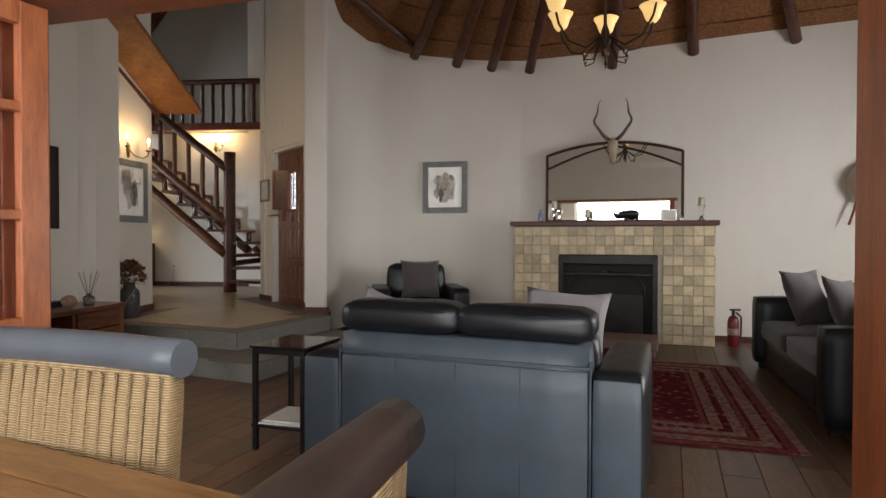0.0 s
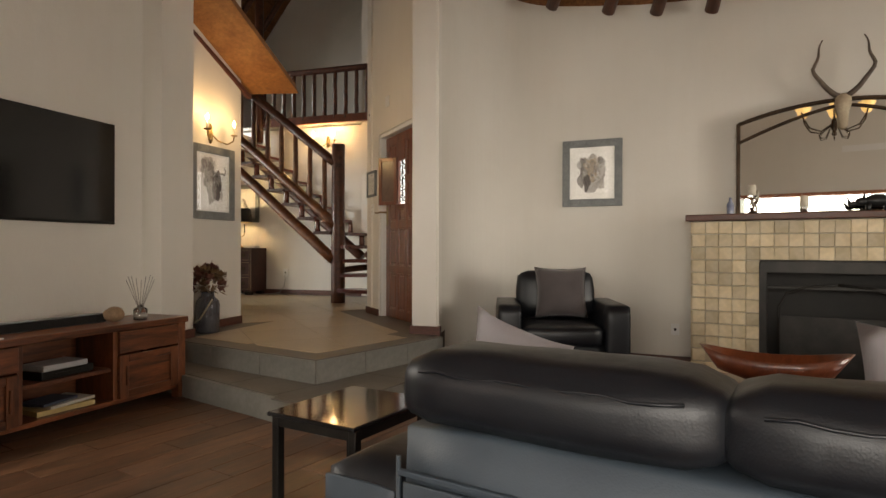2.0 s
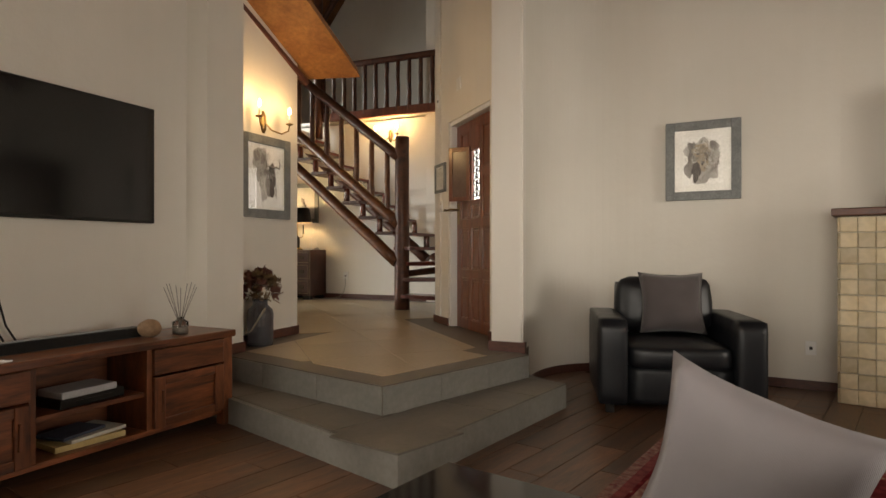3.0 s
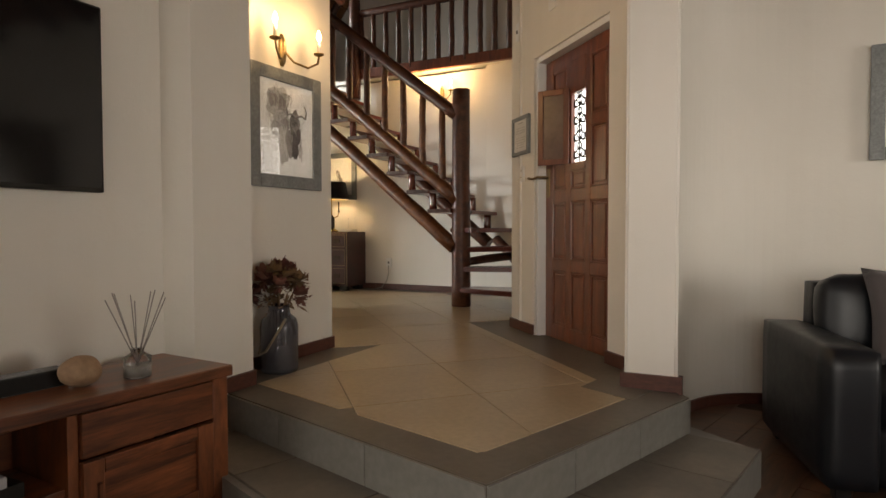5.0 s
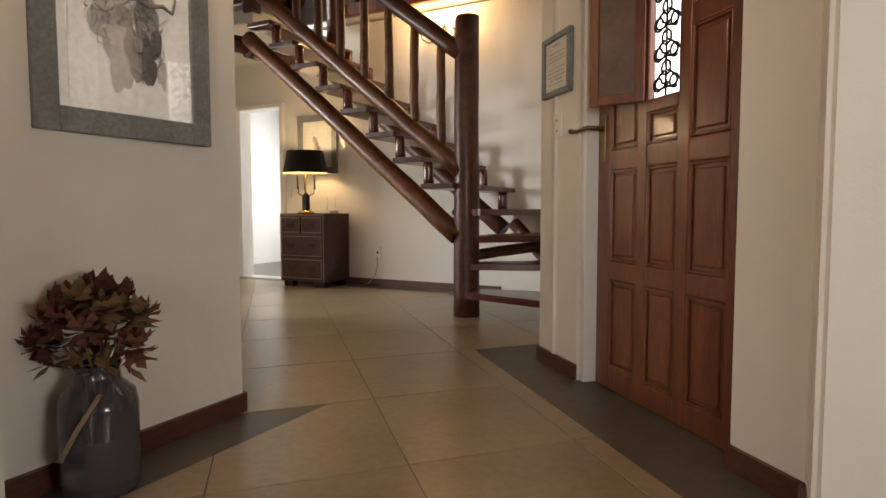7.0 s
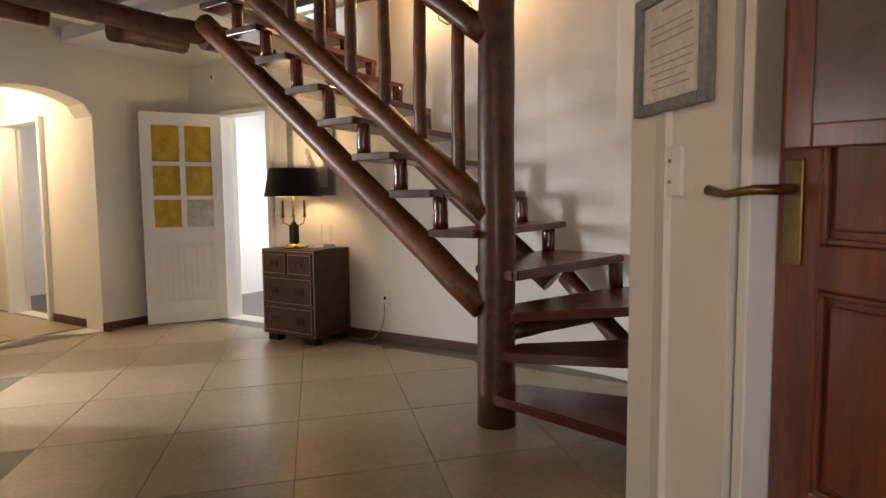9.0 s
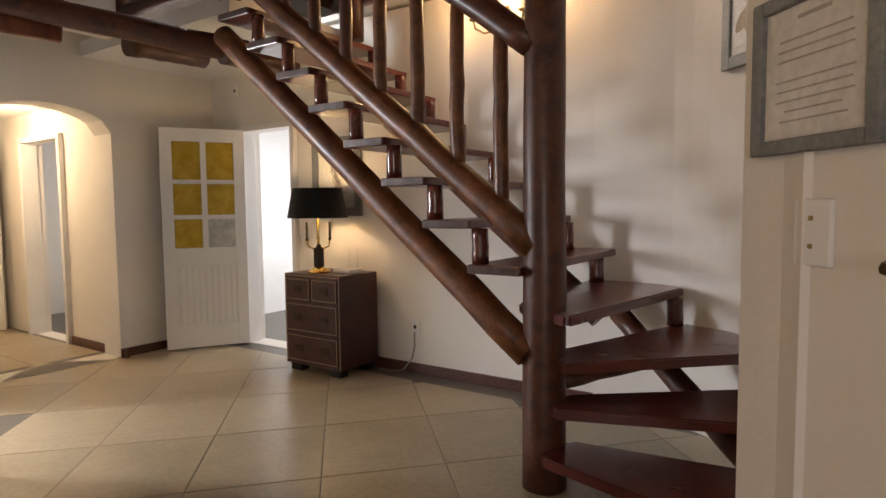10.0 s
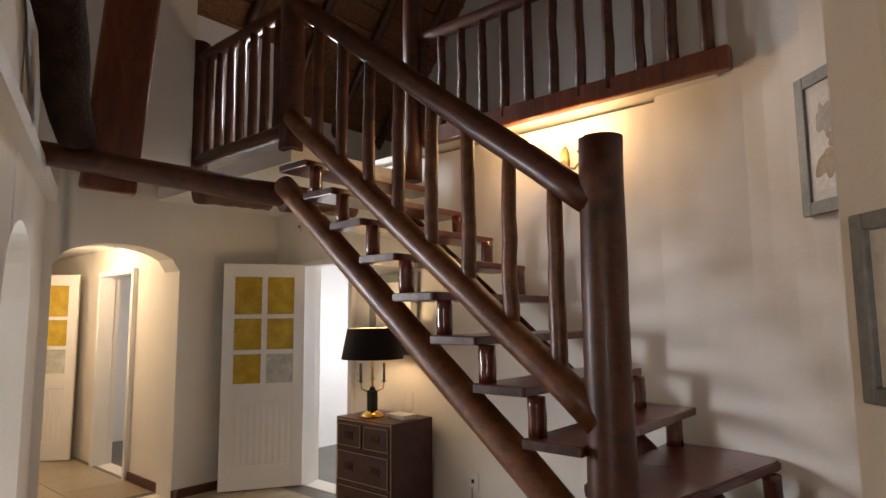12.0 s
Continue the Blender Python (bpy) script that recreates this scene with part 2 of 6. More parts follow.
def tube(bm, pts, radii, seg=10, caps=True, wob=0.0, seed=0):
    """Round bar through points; wob roughens it like a peeled pole."""
    rnd = random.Random(seed)
    pts = [Vector(p) for p in pts]
    if isinstance(radii, (int, float)):
        radii = [radii] * len(pts)
    rings = []
    up = None
    for i, p in enumerate(pts):
        d = (pts[min(i + 1, len(pts) - 1)] - pts[max(i - 1, 0)]).normalized()
        if up is None:
            a = Vector((0, 0, 1)) if abs(d.z) < 0.9 else Vector((1, 0, 0))
        else:
            a = up
        s = d.cross(a).normalized()
        u = s.cross(d).normalized()
        up = u
        ox, oy = rnd.uniform(-wob, wob), rnd.uniform(-wob, wob)
        rr = radii[i] * (1 + rnd.uniform(-wob, wob) * 4)
        rings.append([bm.verts.new(p + s * (math.cos(2 * math.pi * k / seg) * rr + ox) + u * (math.sin(2 * math.pi * k / seg) * rr + oy)) for k in range(seg)])
    for a, b in zip(rings, rings[1:]):
        for k in range(seg):
            f = bm.faces.new((a[k], a[(k + 1) % seg], b[(k + 1) % seg], b[k]))
            f.smooth = True
    if caps:
        bm.faces.new(rings[0][::-1])
        bm.faces.new(rings[-1])
    return bm


def log_bm(p, q, r0, r1=None, n=8, wob=0.004, seed=0, seg=12):
    p, q = Vector(p), Vector(q)
    r1 = r0 if r1 is None else r1
    pts = [p.lerp(q, i / n) for i in range(n + 1)]
    return tube(bmesh.new(), pts, [r0 + (r1 - r0) * i / n for i in range(n + 1)], seg, True, wob, seed)


def lathe(bm, profile, seg=20, cx=0, cy=0):
    """Surface of revolution from (radius, z) pairs."""
    rings = [[bm.verts.new((cx + r * math.cos(2 * math.pi * k / seg), cy + r * math.sin(2 * math.pi * k / seg), z)) for k in range(seg)] for r, z in profile]
    for a, b in zip(rings, rings[1:]):
        for k in range(seg):
            f = bm.faces.new((a[k], a[(k + 1) % seg], b[(k + 1) % seg], b[k]))
            f.smooth = True
    bm.faces.new(rings[0][::-1])
    bm.faces.new(rings[-1])
    return bm


def pillow_bm(sx, sy, sz, n=10, power=0.55, puff=1.0, crumple=0.006, seed=1, m=None):
    """Soft cushion: thick in the middle, thin at the seams, with pointed corners."""
    bm = bmesh.new()
    grid = {}
    for side in (1, -1):
        for i in range(n + 1):
            for j in range(n + 1):
                u, v = 2 * i / n - 1, 2 * j / n - 1
                edge = i in (0, n) or j in (0, n)
                if edge and side == -1:
                    grid[side, i, j] = grid[1, i, j]
                    continue
                h = ((1 - u * u) * (1 - v * v)) ** power * puff
                pin = 1 - 0.05 * (1 - v * v) * u * u - 0.05 * (1 - u * u) * v * v
                x, y = u * sx / 2 * (1 - 0.06 * (1 - v * v)), v * sy / 2 * (1 - 0.06 * (1 - u * u))
                w = noise.noise(Vector((x * 5 + seed * 7, y * 5, side * 3.1))) * crumple * 2
                grid[side, i, j] = bm.verts.new((x * pin, y * pin, side * h * sz / 2 + w))
    for side in (1, -1):
        for i in range(n):
            for j in range(n):
                q = [grid[side, i, j], grid[side, i + 1, j], grid[side, i + 1, j + 1], grid[side, i, j + 1]]
                bm.faces.new(q if side == 1 else q[::-1])
    if m is not None:
        bm.transform(m)
    return bm


def soft_box(sx, sy, sz, r=0.05, cx=0, cy=0, cz=0, bulge=0.0, seed=0, cuts=5, rot=None):
    """Upholstered block: rounded edges, faces slightly domed and creased."""
    bm = bmesh.new()
    bmesh.ops.create_cube(bm, size=1.0)
    bmesh.ops.subdivide_edges(bm, edges=bm.edges[:], cuts=cuts, use_grid_fill=True)
    for v in bm.verts:
        p = Vector((v.co.x * sx, v.co.y * sy, v.co.z * sz))
        core = Vector((max(-sx / 2 + r, min(sx / 2 - r, p.x)), max(-sy / 2 + r, min(sy / 2 - r, p.y)), max(-sz / 2 + r, min(sz / 2 - r, p.z))))
        d = p - core
        if d.length > 1e-6:
            p = core + d.normalized() * r
        f = (1 - (2 * v.co.x) ** 2, 1 - (2 * v.co.y) ** 2, 1 - (2 * v.co.z) ** 2)
        if bulge:
            if abs(v.co.z) > 0.49:
                p.z += math.copysign(bulge * f[0] * f[1], v.co.z)
            if abs(v.co.y) > 0.49:
                p.y += math.copysign(bulge * f[0] * f[2], v.co.y)
            if abs(v.co.x) > 0.49:
                p.x += math.copysign(bulge * f[1] * f[2], v.co.x)
            w = noise.noise(Vector((p.x * 7 + seed * 3.3, p.y * 7, p.z * 7)))
            p += Vector((0, w * bulge * 0.35, w * bulge * 0.45))
        v.co = p
    m = Matrix.Translation((cx, cy, cz))
    if rot is not None:
        m = m @ rot
    bm.transform(m)
    return bm


def wall_run(name, pts, thick, z0, z1, material, label, holes=()):
    """Wall along plan points, thickness to the left of the way; holes: (segment, s0, s1, h0, h1, arch)."""
    bm = bmesh.new()
    for i, (p, q) in enumerate(zip(pts, pts[1:])):
        p, q = Vector((*p, 0)), Vector((*q, 0))
        d = (q - p).normalized()
        nrm = Vector((-d.y, d.x, 0)) * thick
        ln = (q - p).length
        segs = sorted(h for h in holes if h[0] == i)
        spans, s = [], 0.0
        for _, s0, s1, h0, h1, arch in segs:
            spans.append((s, s0, z0, z1, 0))
            if h0 > z0:
                spans.append((s0, s1, z0, h0, 0))
            spans.append((s0, s1, h1, z1, arch))
            s = s1
        spans.append((s, ln, z0, z1, 0))
        for a, b, lo, hi, arch in spans:
            if b - a < 1e-4 or hi - lo < 1e-4:
                continue
            n = 14 if arch else 1
            for k in range(n):
                u0, u1 = a + (b - a) * k / n, a + (b - a) * (k + 1) / n
                drop = [arch * math.sqrt(max(0, 1 - ((2 * (u - a) / (b - a)) - 1) ** 2)) if arch else 0 for u in (u0, u1)]
                vs = []
                for u, dr in ((u0, drop[0]), (u1, drop[1])):
                    for off in (Vector(), nrm):
                        base = p + d * u + off
                        vs.append((bm.verts.new((base.x, base.y, lo + dr)), bm.verts.new((base.x, base.y, hi))))
                (a0, a1), (b0, b1), (c0, c1), (e0, e1) = vs
                for f in ((a0, c0, c1, a1), (e0, b0, b1, e1), (a0, b0, e0, c0), (a1, c1, e1, b1), (a0, a1, b1, b0), (c0, e0, e1, c1)):
                    bm.faces.new(f)
    bmesh.ops.remove_doubles(bm, verts=bm.verts[:], dist=0.0005)
    bmesh.ops.recalc_face_normals(bm, faces=bm.faces[:])
    ob = structure(part(name, bm, material, smooth=True), label, "wall")
    ob.data.set_sharp_from_angle(angle=radians(28))
    return ob


def baseboard_run(name, pts, z0, h=0.075, t=0.018, material=None):
    """Skirting on the right of the way along plan points."""
    bm = bmesh.new()
    for p, q in zip(pts, pts[1:]):
        p, q = Vector((*p, 0)), Vector((*q, 0))
        d = (q - p).normalized()
        nr = Vector((d.y, -d.x, 0)) * t
        a, b = p - d * 0.004, q + d * 0.004
        ring = [a, b, b + nr, a + nr]
        prism(bm, [(v.x, v.y) for v in ring], z0, z0 + h)
    return structure(part(name, bm, material or SKIRT), "dark red-brown skirting along the foot of the wall", "skirting")


# ---- floors ----
PZ = 0.34
STEP = [(-1.36, 4.10), (-0.955, 5.88), (-1.33, 6.15), (-1.6, 6.6), (-3.9, 6.6), (-3.9, 4.99)]
PLAT = [(-1.745, 4.645), (-1.26, 5.98), (-1.32, 6.05), (-1.40, 6.6), (-1.45, 7.4), (-1.45, 12.5), (-12.5, 12.5), (-12.5, 5.1), (-3.40, 5.098)]


def ground_floor():
    bm = cube(0, 2.0, -0.09, 14.0, 14.0, 0.17)
    fl = structure(part("floor", bm, GROUT), "brown wood-look plank floor of the living room", "floor")
    return fl


floor_ob = ground_floor()
step_ob = structure(part("step_lower", prism(bmesh.new(), STEP, 0.0, 0.160), RISER), "grey tiled lower step before the raised entrance", "step")
plat_ob = structure(part("floor_raised", prism(bmesh.new(), PLAT, 0.0, PZ - 0.006), TGROUT), "raised entrance floor of beige tiles with a grey border", "floor")


def clip_convex(poly, a, b):
    """Keeps what lies to the left of the way from a to b."""
    out = []
    d = (b[0] - a[0], b[1] - a[1])
    side = lambda p: d[0] * (p[1] - a[1]) - d[1] * (p[0] - a[0])
    for i in range(len(poly)):
        p, q = poly[i], poly[(i + 1) % len(poly)]
        sp, sq = side(p), side(q)
        if sp >= 0:
            out.append(p)
        if (sp >= 0) != (sq >= 0):
            t = sp / (sp - sq)
            out.append((p[0] + (q[0] - p[0]) * t, p[1] + (q[1] - p[1]) * t))
    return out


# ---- walls ----
BACK = [(-1.327, 6.10), (-1.365, 6.35), (-1.385, 6.62), (-1.35, 6.86), (-1.26, 7.06), (-1.12, 7.22), (-0.93, 7.325), (-0.65, 7.36), (-0.3, 7.335), (0.35, 7.265), (0.92, 7.19), (5.45, 6.187)]


def smooth_line(pts, n=4):
    """Catmull-Rom through plan points."""
    out = []
    for i in range(len(pts) - 1):
        p = [Vector(pts[max(0, min(len(pts) - 1, i + k))]) for k in (-1, 0, 1, 2)]
        for j in range(n):
            t = j / n
            v = 0.5 * (2 * p[1] + (p[2] - p[0]) * t + (2 * p[0] - 5 * p[1] + 4 * p[2] - p[3]) * t * t + (3 * p[1] - p[0] - 3 * p[2] + p[3]) * t ** 3)
            out.append((v.x, v.y))
    return out + [pts[-1]]


BACK = smooth_line(BACK[:-1]) + [BACK[-1]]
wall_run("wall_north", BACK, 0.2, 0, 5.2, WALL, "cream plastered wall curving into the fireplace wall")
baseboard_run("baseboard", BACK, 0.0, 0.07)
wall_run("wall_east", [(5.45, 6.25), (5.45, 0.3)], 0.2, 0, 5.2, WALL, "cream plastered end wall with a window", [(0, 1.5, 3.5, 0.8, 2.2, 0)])
wall_run("wall_west", [(-3.44, 1.55), (-3.44, 4.83), (-3.285, 4.87), (-3.285, 5.235), (-3.50, 5.245), (-3.53, 6.22)], 0.3, 0, 5.2, WALL, "cream plastered wall behind the television", [(0, 0.2, 1.3, 0.9, 2.1, 0)])
baseboard_run("baseboard", [(-3.285, 4.87), (-3.285, 5.235)], PZ, 0.075)
baseboard_run("baseboard", [(-3.285, 5.235), (-3.50, 5.245), (-3.53, 6.22), (-3.66, 6.25)], PZ, 0.075)
# wall between the living room and the terrace, with the wide opening
TW = [(-3.7, 1.98), (6.0, 0.316)]
TD = (Vector(TW[1]) - Vector(TW[0])).normalized()
wall_run("wall_south", TW, -0.18, 0, 5.2, WALL, "cream plastered wall with a wide opening to the terrace", [(0, 2.63, 5.45, 0.0, 2.06, 0)])


def pillar():
    poly = [(-1.572, 6.035), (-1.315, 6.035), (-1.37, 6.36), (-1.40, 6.6), (-1.50, 6.60), (-1.56, 6.42)]
    bm = prism(bmesh.new(), poly, 0.0, 5.2)
    es = [e for e in bm.edges if abs(e.verts[0].co.z - e.verts[1].co.z) > 1]
    bmesh.ops.bevel(bm, geom=es[:2], offset=0.018, segments=3, affect="EDGES")
    structure(part("wall_pillar", bm, WALL2), "white plastered wall end beside the raised floor", "wall")
    baseboard_run("baseboard", [(-1.56, 6.42), (-1.572, 6.035), (-1.315, 6.035)], PZ, 0.075)
    bb = cube(-1.303, 6.03, PZ / 2 + 0.04, 0.02, 0.05, PZ + 0.08)
    structure(part("baseboard", bb, SKIRT), "dark skirting strip down the pillar edge to the step", "skirting")


pillar()
# entrance-door wall
DW = [(-1.539, 6.315), (-2.742, 7.591)]
DD = (Vector(DW[1]) - Vector(DW[0])).normalized()
DN = Vector((DD.y, -DD.x))
wall_run("wall_door", DW, -0.22, 0, 5.4, WALL2, "cream plastered wall holding the entrance door", [(0, 0.315, 1.335, PZ - 0.005, 2.41, 0)])
baseboard_run("baseboard", [DW[1], tuple(Vector(DW[0]) + DD * 1.335)], PZ, 0.075)
baseboard_run("baseboard", [tuple(Vector(DW[0]) + DD * 0.315), DW[0]], PZ, 0.075)
STAIRW = [tuple(Vector(DW[1]) + DN * 0.2), (-2.47, 8.2), (-2.52, 8.75), (-2.70, 9.2), (-3.0, 9.53), (-3.4, 9.75), (-3.9, 9.83)]
wall_run("wall_stair", smooth_line([tuple(Vector(DW[1]) + DN * 0.03)] + STAIRW), -0.2, 0, 6.2, WALL2, "plastered wall curving round the foot of the stairs")
wall_run("wall_hall_north", [(-3.90, 9.83), (-7.80, 9.83)], -0.2, 0, 3.12, WALL2, "white plastered wall behind the stairs", [(0, 2.73, 3.43, PZ, 2.36, 0)])
baseboard_run("baseboard", [(-6.62, 9.83), (-3.90, 9.83)], PZ, 0.075)
wall_run("wall_arch", [(-7.78, 9.83), (-7.78, 7.75)], -0.28, 0, 6.2, WALL2, "white plastered wall with an arched passage", [(0, 0.99, 1.97, PZ, 2.27, 0.2)])
baseboard_run("baseboard", [(-7.78, 8.84), (-7.78, 9.83)], PZ, 0.075)
WL = [(-3.58, 6.225), (-7.80, 7.80)]
wall_run("wall_hall_south", WL, 0.3, 0, 6.2, WALL2, "cream plastered hall wall with an arched opening", [(0, 2.7, 3.85, PZ, 2.0, 0.42)])
# passage beyond the arch
wall_run("wall_passage_north", [(-7.98, 8.87), (-13.0, 8.95)], -0.15, 0, 2.9, WALL2, "white passage wall with a doorway", [(0, 0.78, 1.6, PZ, 2.33, 0)])
baseboard_run("baseboard", [(-8.76, 8.882), (-7.7, 8.865)], PZ, 0.075)
wall_run("wall_passage_south", [(-13.0, 7.66), (-7.9, 7.72)], -0.15, 0, 2.9, WALL2, "white passage wall")
wall_run("wall_passage_end", [(-12.4, 9.0), (-12.4, 7.6)], -0.15, 0, 2.9, WALL2, "white wall closing the passage")
# rooms beyond openings
wall_run("wall_bedroom", [(-6.3, 10.05), (-6.3, 12.3), (-8.6, 12.3), (-8.6, 10.05)], 0.15, 0, 2.9, WHITE, "white painted bedroom walls")
wall_run("wall_side_room", [(-10.9, 9.1), (-10.9, 11.5), (-8.62, 11.5), (-8.62, 9.1)], -0.15, 0, 2.9, WALL2, "pale walls of a small room off the passage")
wall_run("wall_south_room", [(-3.9, 6.4), (-3.9, 4.4), (-9.0, 4.4), (-9.0, 7.9)], 0.15, 0, 2.9, WALL2, "pale walls of the room beside the hall")
# terrace around and behind the camera
wall_run("wall_terrace", [(-4.2, 1.9), (-4.2, -3.6), (6.4, -3.6), (6.4, 0.4)], -0.2, 0, 3.2, WALL, "cream terrace wall with a wide window", [(1, 2.2, 8.0, 0.35, 2.6, 0)])
# upstairs walls
wall_run("wall_loft_end", [(-8.3, 12.0), (-8.3, 7.0)], 0.15, 2.9, 4.15, WALL, "beige plastered low wall under the loft eaves")
wall_run("wall_loft_west", [(-7.22, 8.56), (-7.22, 7.5)], 0.15, 2.9, 5.3, WALL, "beige plastered wall end beside the loft railing")
wall_run("wall_loft_north", [(-2.2, 11.9), (-8.4, 11.9)], -0.2, 2.9, 6.6, WALL, "beige plastered loft wall")
wall_run("wall_loft_east", [(-2.0, 7.6), (-2.0, 12.0)], -0.2, 2.9, 6.6, WALL, "beige plastered loft side wall")


# ---- ceilings and roof timbers ----
APEX = (1.75, 3.3, 6.35)


def living_ceiling():
    rim = [(-1.75, 6.3, 4.35), (-1.36, 6.86, 3.98), (-1.0, 7.38, 3.78), (-0.42, 7.42, 3.60), (0.35, 7.35, 3.48), (0.95, 7.30, 3.41), (2.2, 7.02, 3.43), (3.3, 6.78, 3.48), (5.6, 6.27, 3.56), (5.6, 0.2, 3.5), (-3.8, 1.9, 3.7), (-3.8, 4.6, 4.0)]
    bm = bmesh.new()
    a = bm.verts.new(APEX)
    vs = [bm.verts.new(p) for p in rim]
    for i in range(len(vs)):
        bm.faces.new((a, vs[(i + 1) % len(vs)], vs[i]))
    a2 = bm.verts.new((APEX[0], APEX[1], APEX[2] + 0.15))
    v2 = [bm.verts.new((x, y, z + 0.15)) for x, y, z in rim]
    for i in range(len(vs)):
        j = (i + 1) % len(vs)
        bm.faces.new((a2, v2[i], v2[j]))
        bm.faces.new((vs[i], vs[j], v2[j], v2[i]))
    # thin laths across the reed
    for k in range(1, 9):
        f = k / 9.5
        for i in range(2, 8):
            p, q = (Vector(rim[j]).lerp(Vector(APEX), f * 0.7) - Vector((0, 0, 0.012)) for j in (i, i + 1))
            tube(bm, [p, q], 0.011, 5)
    return structure(part("ceiling_living", bm, THATCH), "reed ceiling of the conical thatched roof", "ceiling")


living_ceiling()


def rafter(p, r=0.062, seed=0):
    p = Vector(p)
    d = (Vector(APEX) - p).normalized()
    bm = log_bm(p - d * 0.04 - Vector((0, 0, 0.06)), p + d * 3.9 - Vector((0, 0, 0.06)), r, r * 0.8, 10, 0.005, seed)
    ob = part("roof_rafter", bm, POLE)
    return tagged(ob, "dark round gum-pole rafter under the reed ceiling", "rafter", "rafters of the living-room roof")


for i, p in enumerate([(-0.45, 7.12, 3.66), (0.10, 7.05, 3.52), (0.55, 7.03, 3.45), (1.02, 6.98, 3.40), (2.02, 6.93, 3.42), (2.92, 6.71, 3.49), (3.95, 6.46, 3.52), (4.9, 6.2, 3.55)]):
    rafter(p, seed=i)


def eave_pole():
    bm = log_bm((-0.45, 7.2, 3.70), (-1.55, 6.1, 4.42), 0.05, 0.05, 8, 0.004, 31)
    tagged(part("roof_pole", bm, POLE), "dark gum pole along the sloping edge of the reed ceiling", "rafter")


eave_pole()


def hall_ceiling():
    """Sloping reed ceiling over hall and loft, with rafters."""
    bm = bmesh.new()
    prof = [(-8.3, 4.0), (-6.2, 6.7), (-1.7, 6.9)]
    for (xa, za), (xb, zb) in zip(prof, prof[1:]):
        P = [(xa, 5.0, za), (xb, 5.0, zb), (xb, 12.1, zb), (xa, 12.1, za)]
        lo = [bm.verts.new(p) for p in P]
        hi = [bm.verts.new((x, y, z + 0.1)) for x, y, z in P]
        bm.faces.new(lo)
        bm.faces.new(hi[::-1])
        for i in range(4):
            j = (i + 1) % 4
            bm.faces.new((lo[i], hi[i], hi[j], lo[j]))
    for k in range(14):
        x = -8.2 + k * 0.15
        z = 4.0 + (x + 8.3) * 1.286 - 0.012
        tube(bm, [(x, 5.0, z), (x, 12.0, z)], 0.012, 5)
    structure(part("ceiling_hall", bm, THATCH), "sloping reed ceiling over hall and loft", "ceiling")
    for i in range(9):
        y = 5.8 + i * 0.72
        b2 = log_bm((-8.2, y, 4.02), (-6.2, y, 6.60), 0.06, 0.055, 8, 0.004, 60 + i)
        tagged(part("roof_rafter", b2, POLE), "dark round gum-pole rafter over the loft", "rafter", "rafters of the loft roof")


hall_ceiling()
for nm, poly, z in (("ceiling_bedroom", [(-6.2, 10.0), (-6.2, 12.4), (-8.7, 12.4), (-8.7, 10.0)], 2.75), ("ceiling_passage", [(-7.9, 7.5), (-7.9, 9.2), (-13, 9.2), (-13, 7.5)], 2.6), ("ceiling_south_room", [(-3.8, 4.3), (-3.8, 6.4), (-8.0, 7.95), (-9.2, 7.95), (-9.2, 4.3)], 2.75), ("ceiling_terrace", [(-4.3, -3.8), (6.6, -3.8), (6.6, 0.35), (-4.3, 1.95)], 2.75), ("ceiling_side_room", [(-11, 9.1), (-8.5, 9.1), (-8.5, 11.6), (-11, 11.6)], 2.6)):
    structure(part(nm, prism(bmesh.new(), poly, z, z + 0.1), WHITE), "plain white ceiling board", "ceiling")


def soffit():
    """Heavy sloping orange-brown roof end above the rhino picture."""
    def P(x, y):
        return (x, y, 2.74 + (6.39 - y) * 0.46 + (x + 3.64) * 0.19)
    bm = bmesh.new()
    a = [(-3.66, 6.37), (-3.07, 6.58), (-3.0, 3.4), (-3.66, 3.4)]
    lo = [bm.verts.new(P(*p)) for p in a]
    hi = [bm.verts.new(Vector(P(*p)) + Vector((-0.05, 0, 0.12))) for p in a]
    bm.faces.new(lo[::-1])
    bm.faces.new(hi)
    for i in range(4):
        j = (i + 1) % 4
        bm.faces.new((lo[i], lo[j], hi[j], hi[i]))
    bmesh.ops.recalc_face_normals(bm, faces=bm.faces[:])
    structure(part("trim_roof_end", bm, SLABW), "orange-brown sloping roof end over the hall entrance", "roof trim")
    b2 = bmesh.new()
    box(b2, -3.53, 5.75, 2.98, 0.05, 1.35, 0.05, 0.008, Euler((radians(-24.7), 0, 0)).to_matrix().to_4x4())
    structure(part("trim_wall_top", b2, SKIRT), "dark batten along the sloping wall top", "trim")


soffit()


def loft_floor():
    structure(part("floor_loft", prism(bmesh.new(), [(-5.84, 8.62), (-5.84, 9.82), (-8.4, 9.82), (-8.4, 8.62)], 2.87, 2.985), WHITE), "white edge of the loft floor slab", "floor")
    structure(part("floor_gallery", prism(bmesh.new(), [(-3.52, 9.70), (-3.52, 10.06), (-2.0, 10.06), (-2.0, 12.0), (-8.4, 12.0), (-8.4, 9.83), (-5.84, 9.83), (-5.84, 9.70)], 3.155, 3.2), WALL), "gallery floor above the stair wall", "floor")


loft_floor()


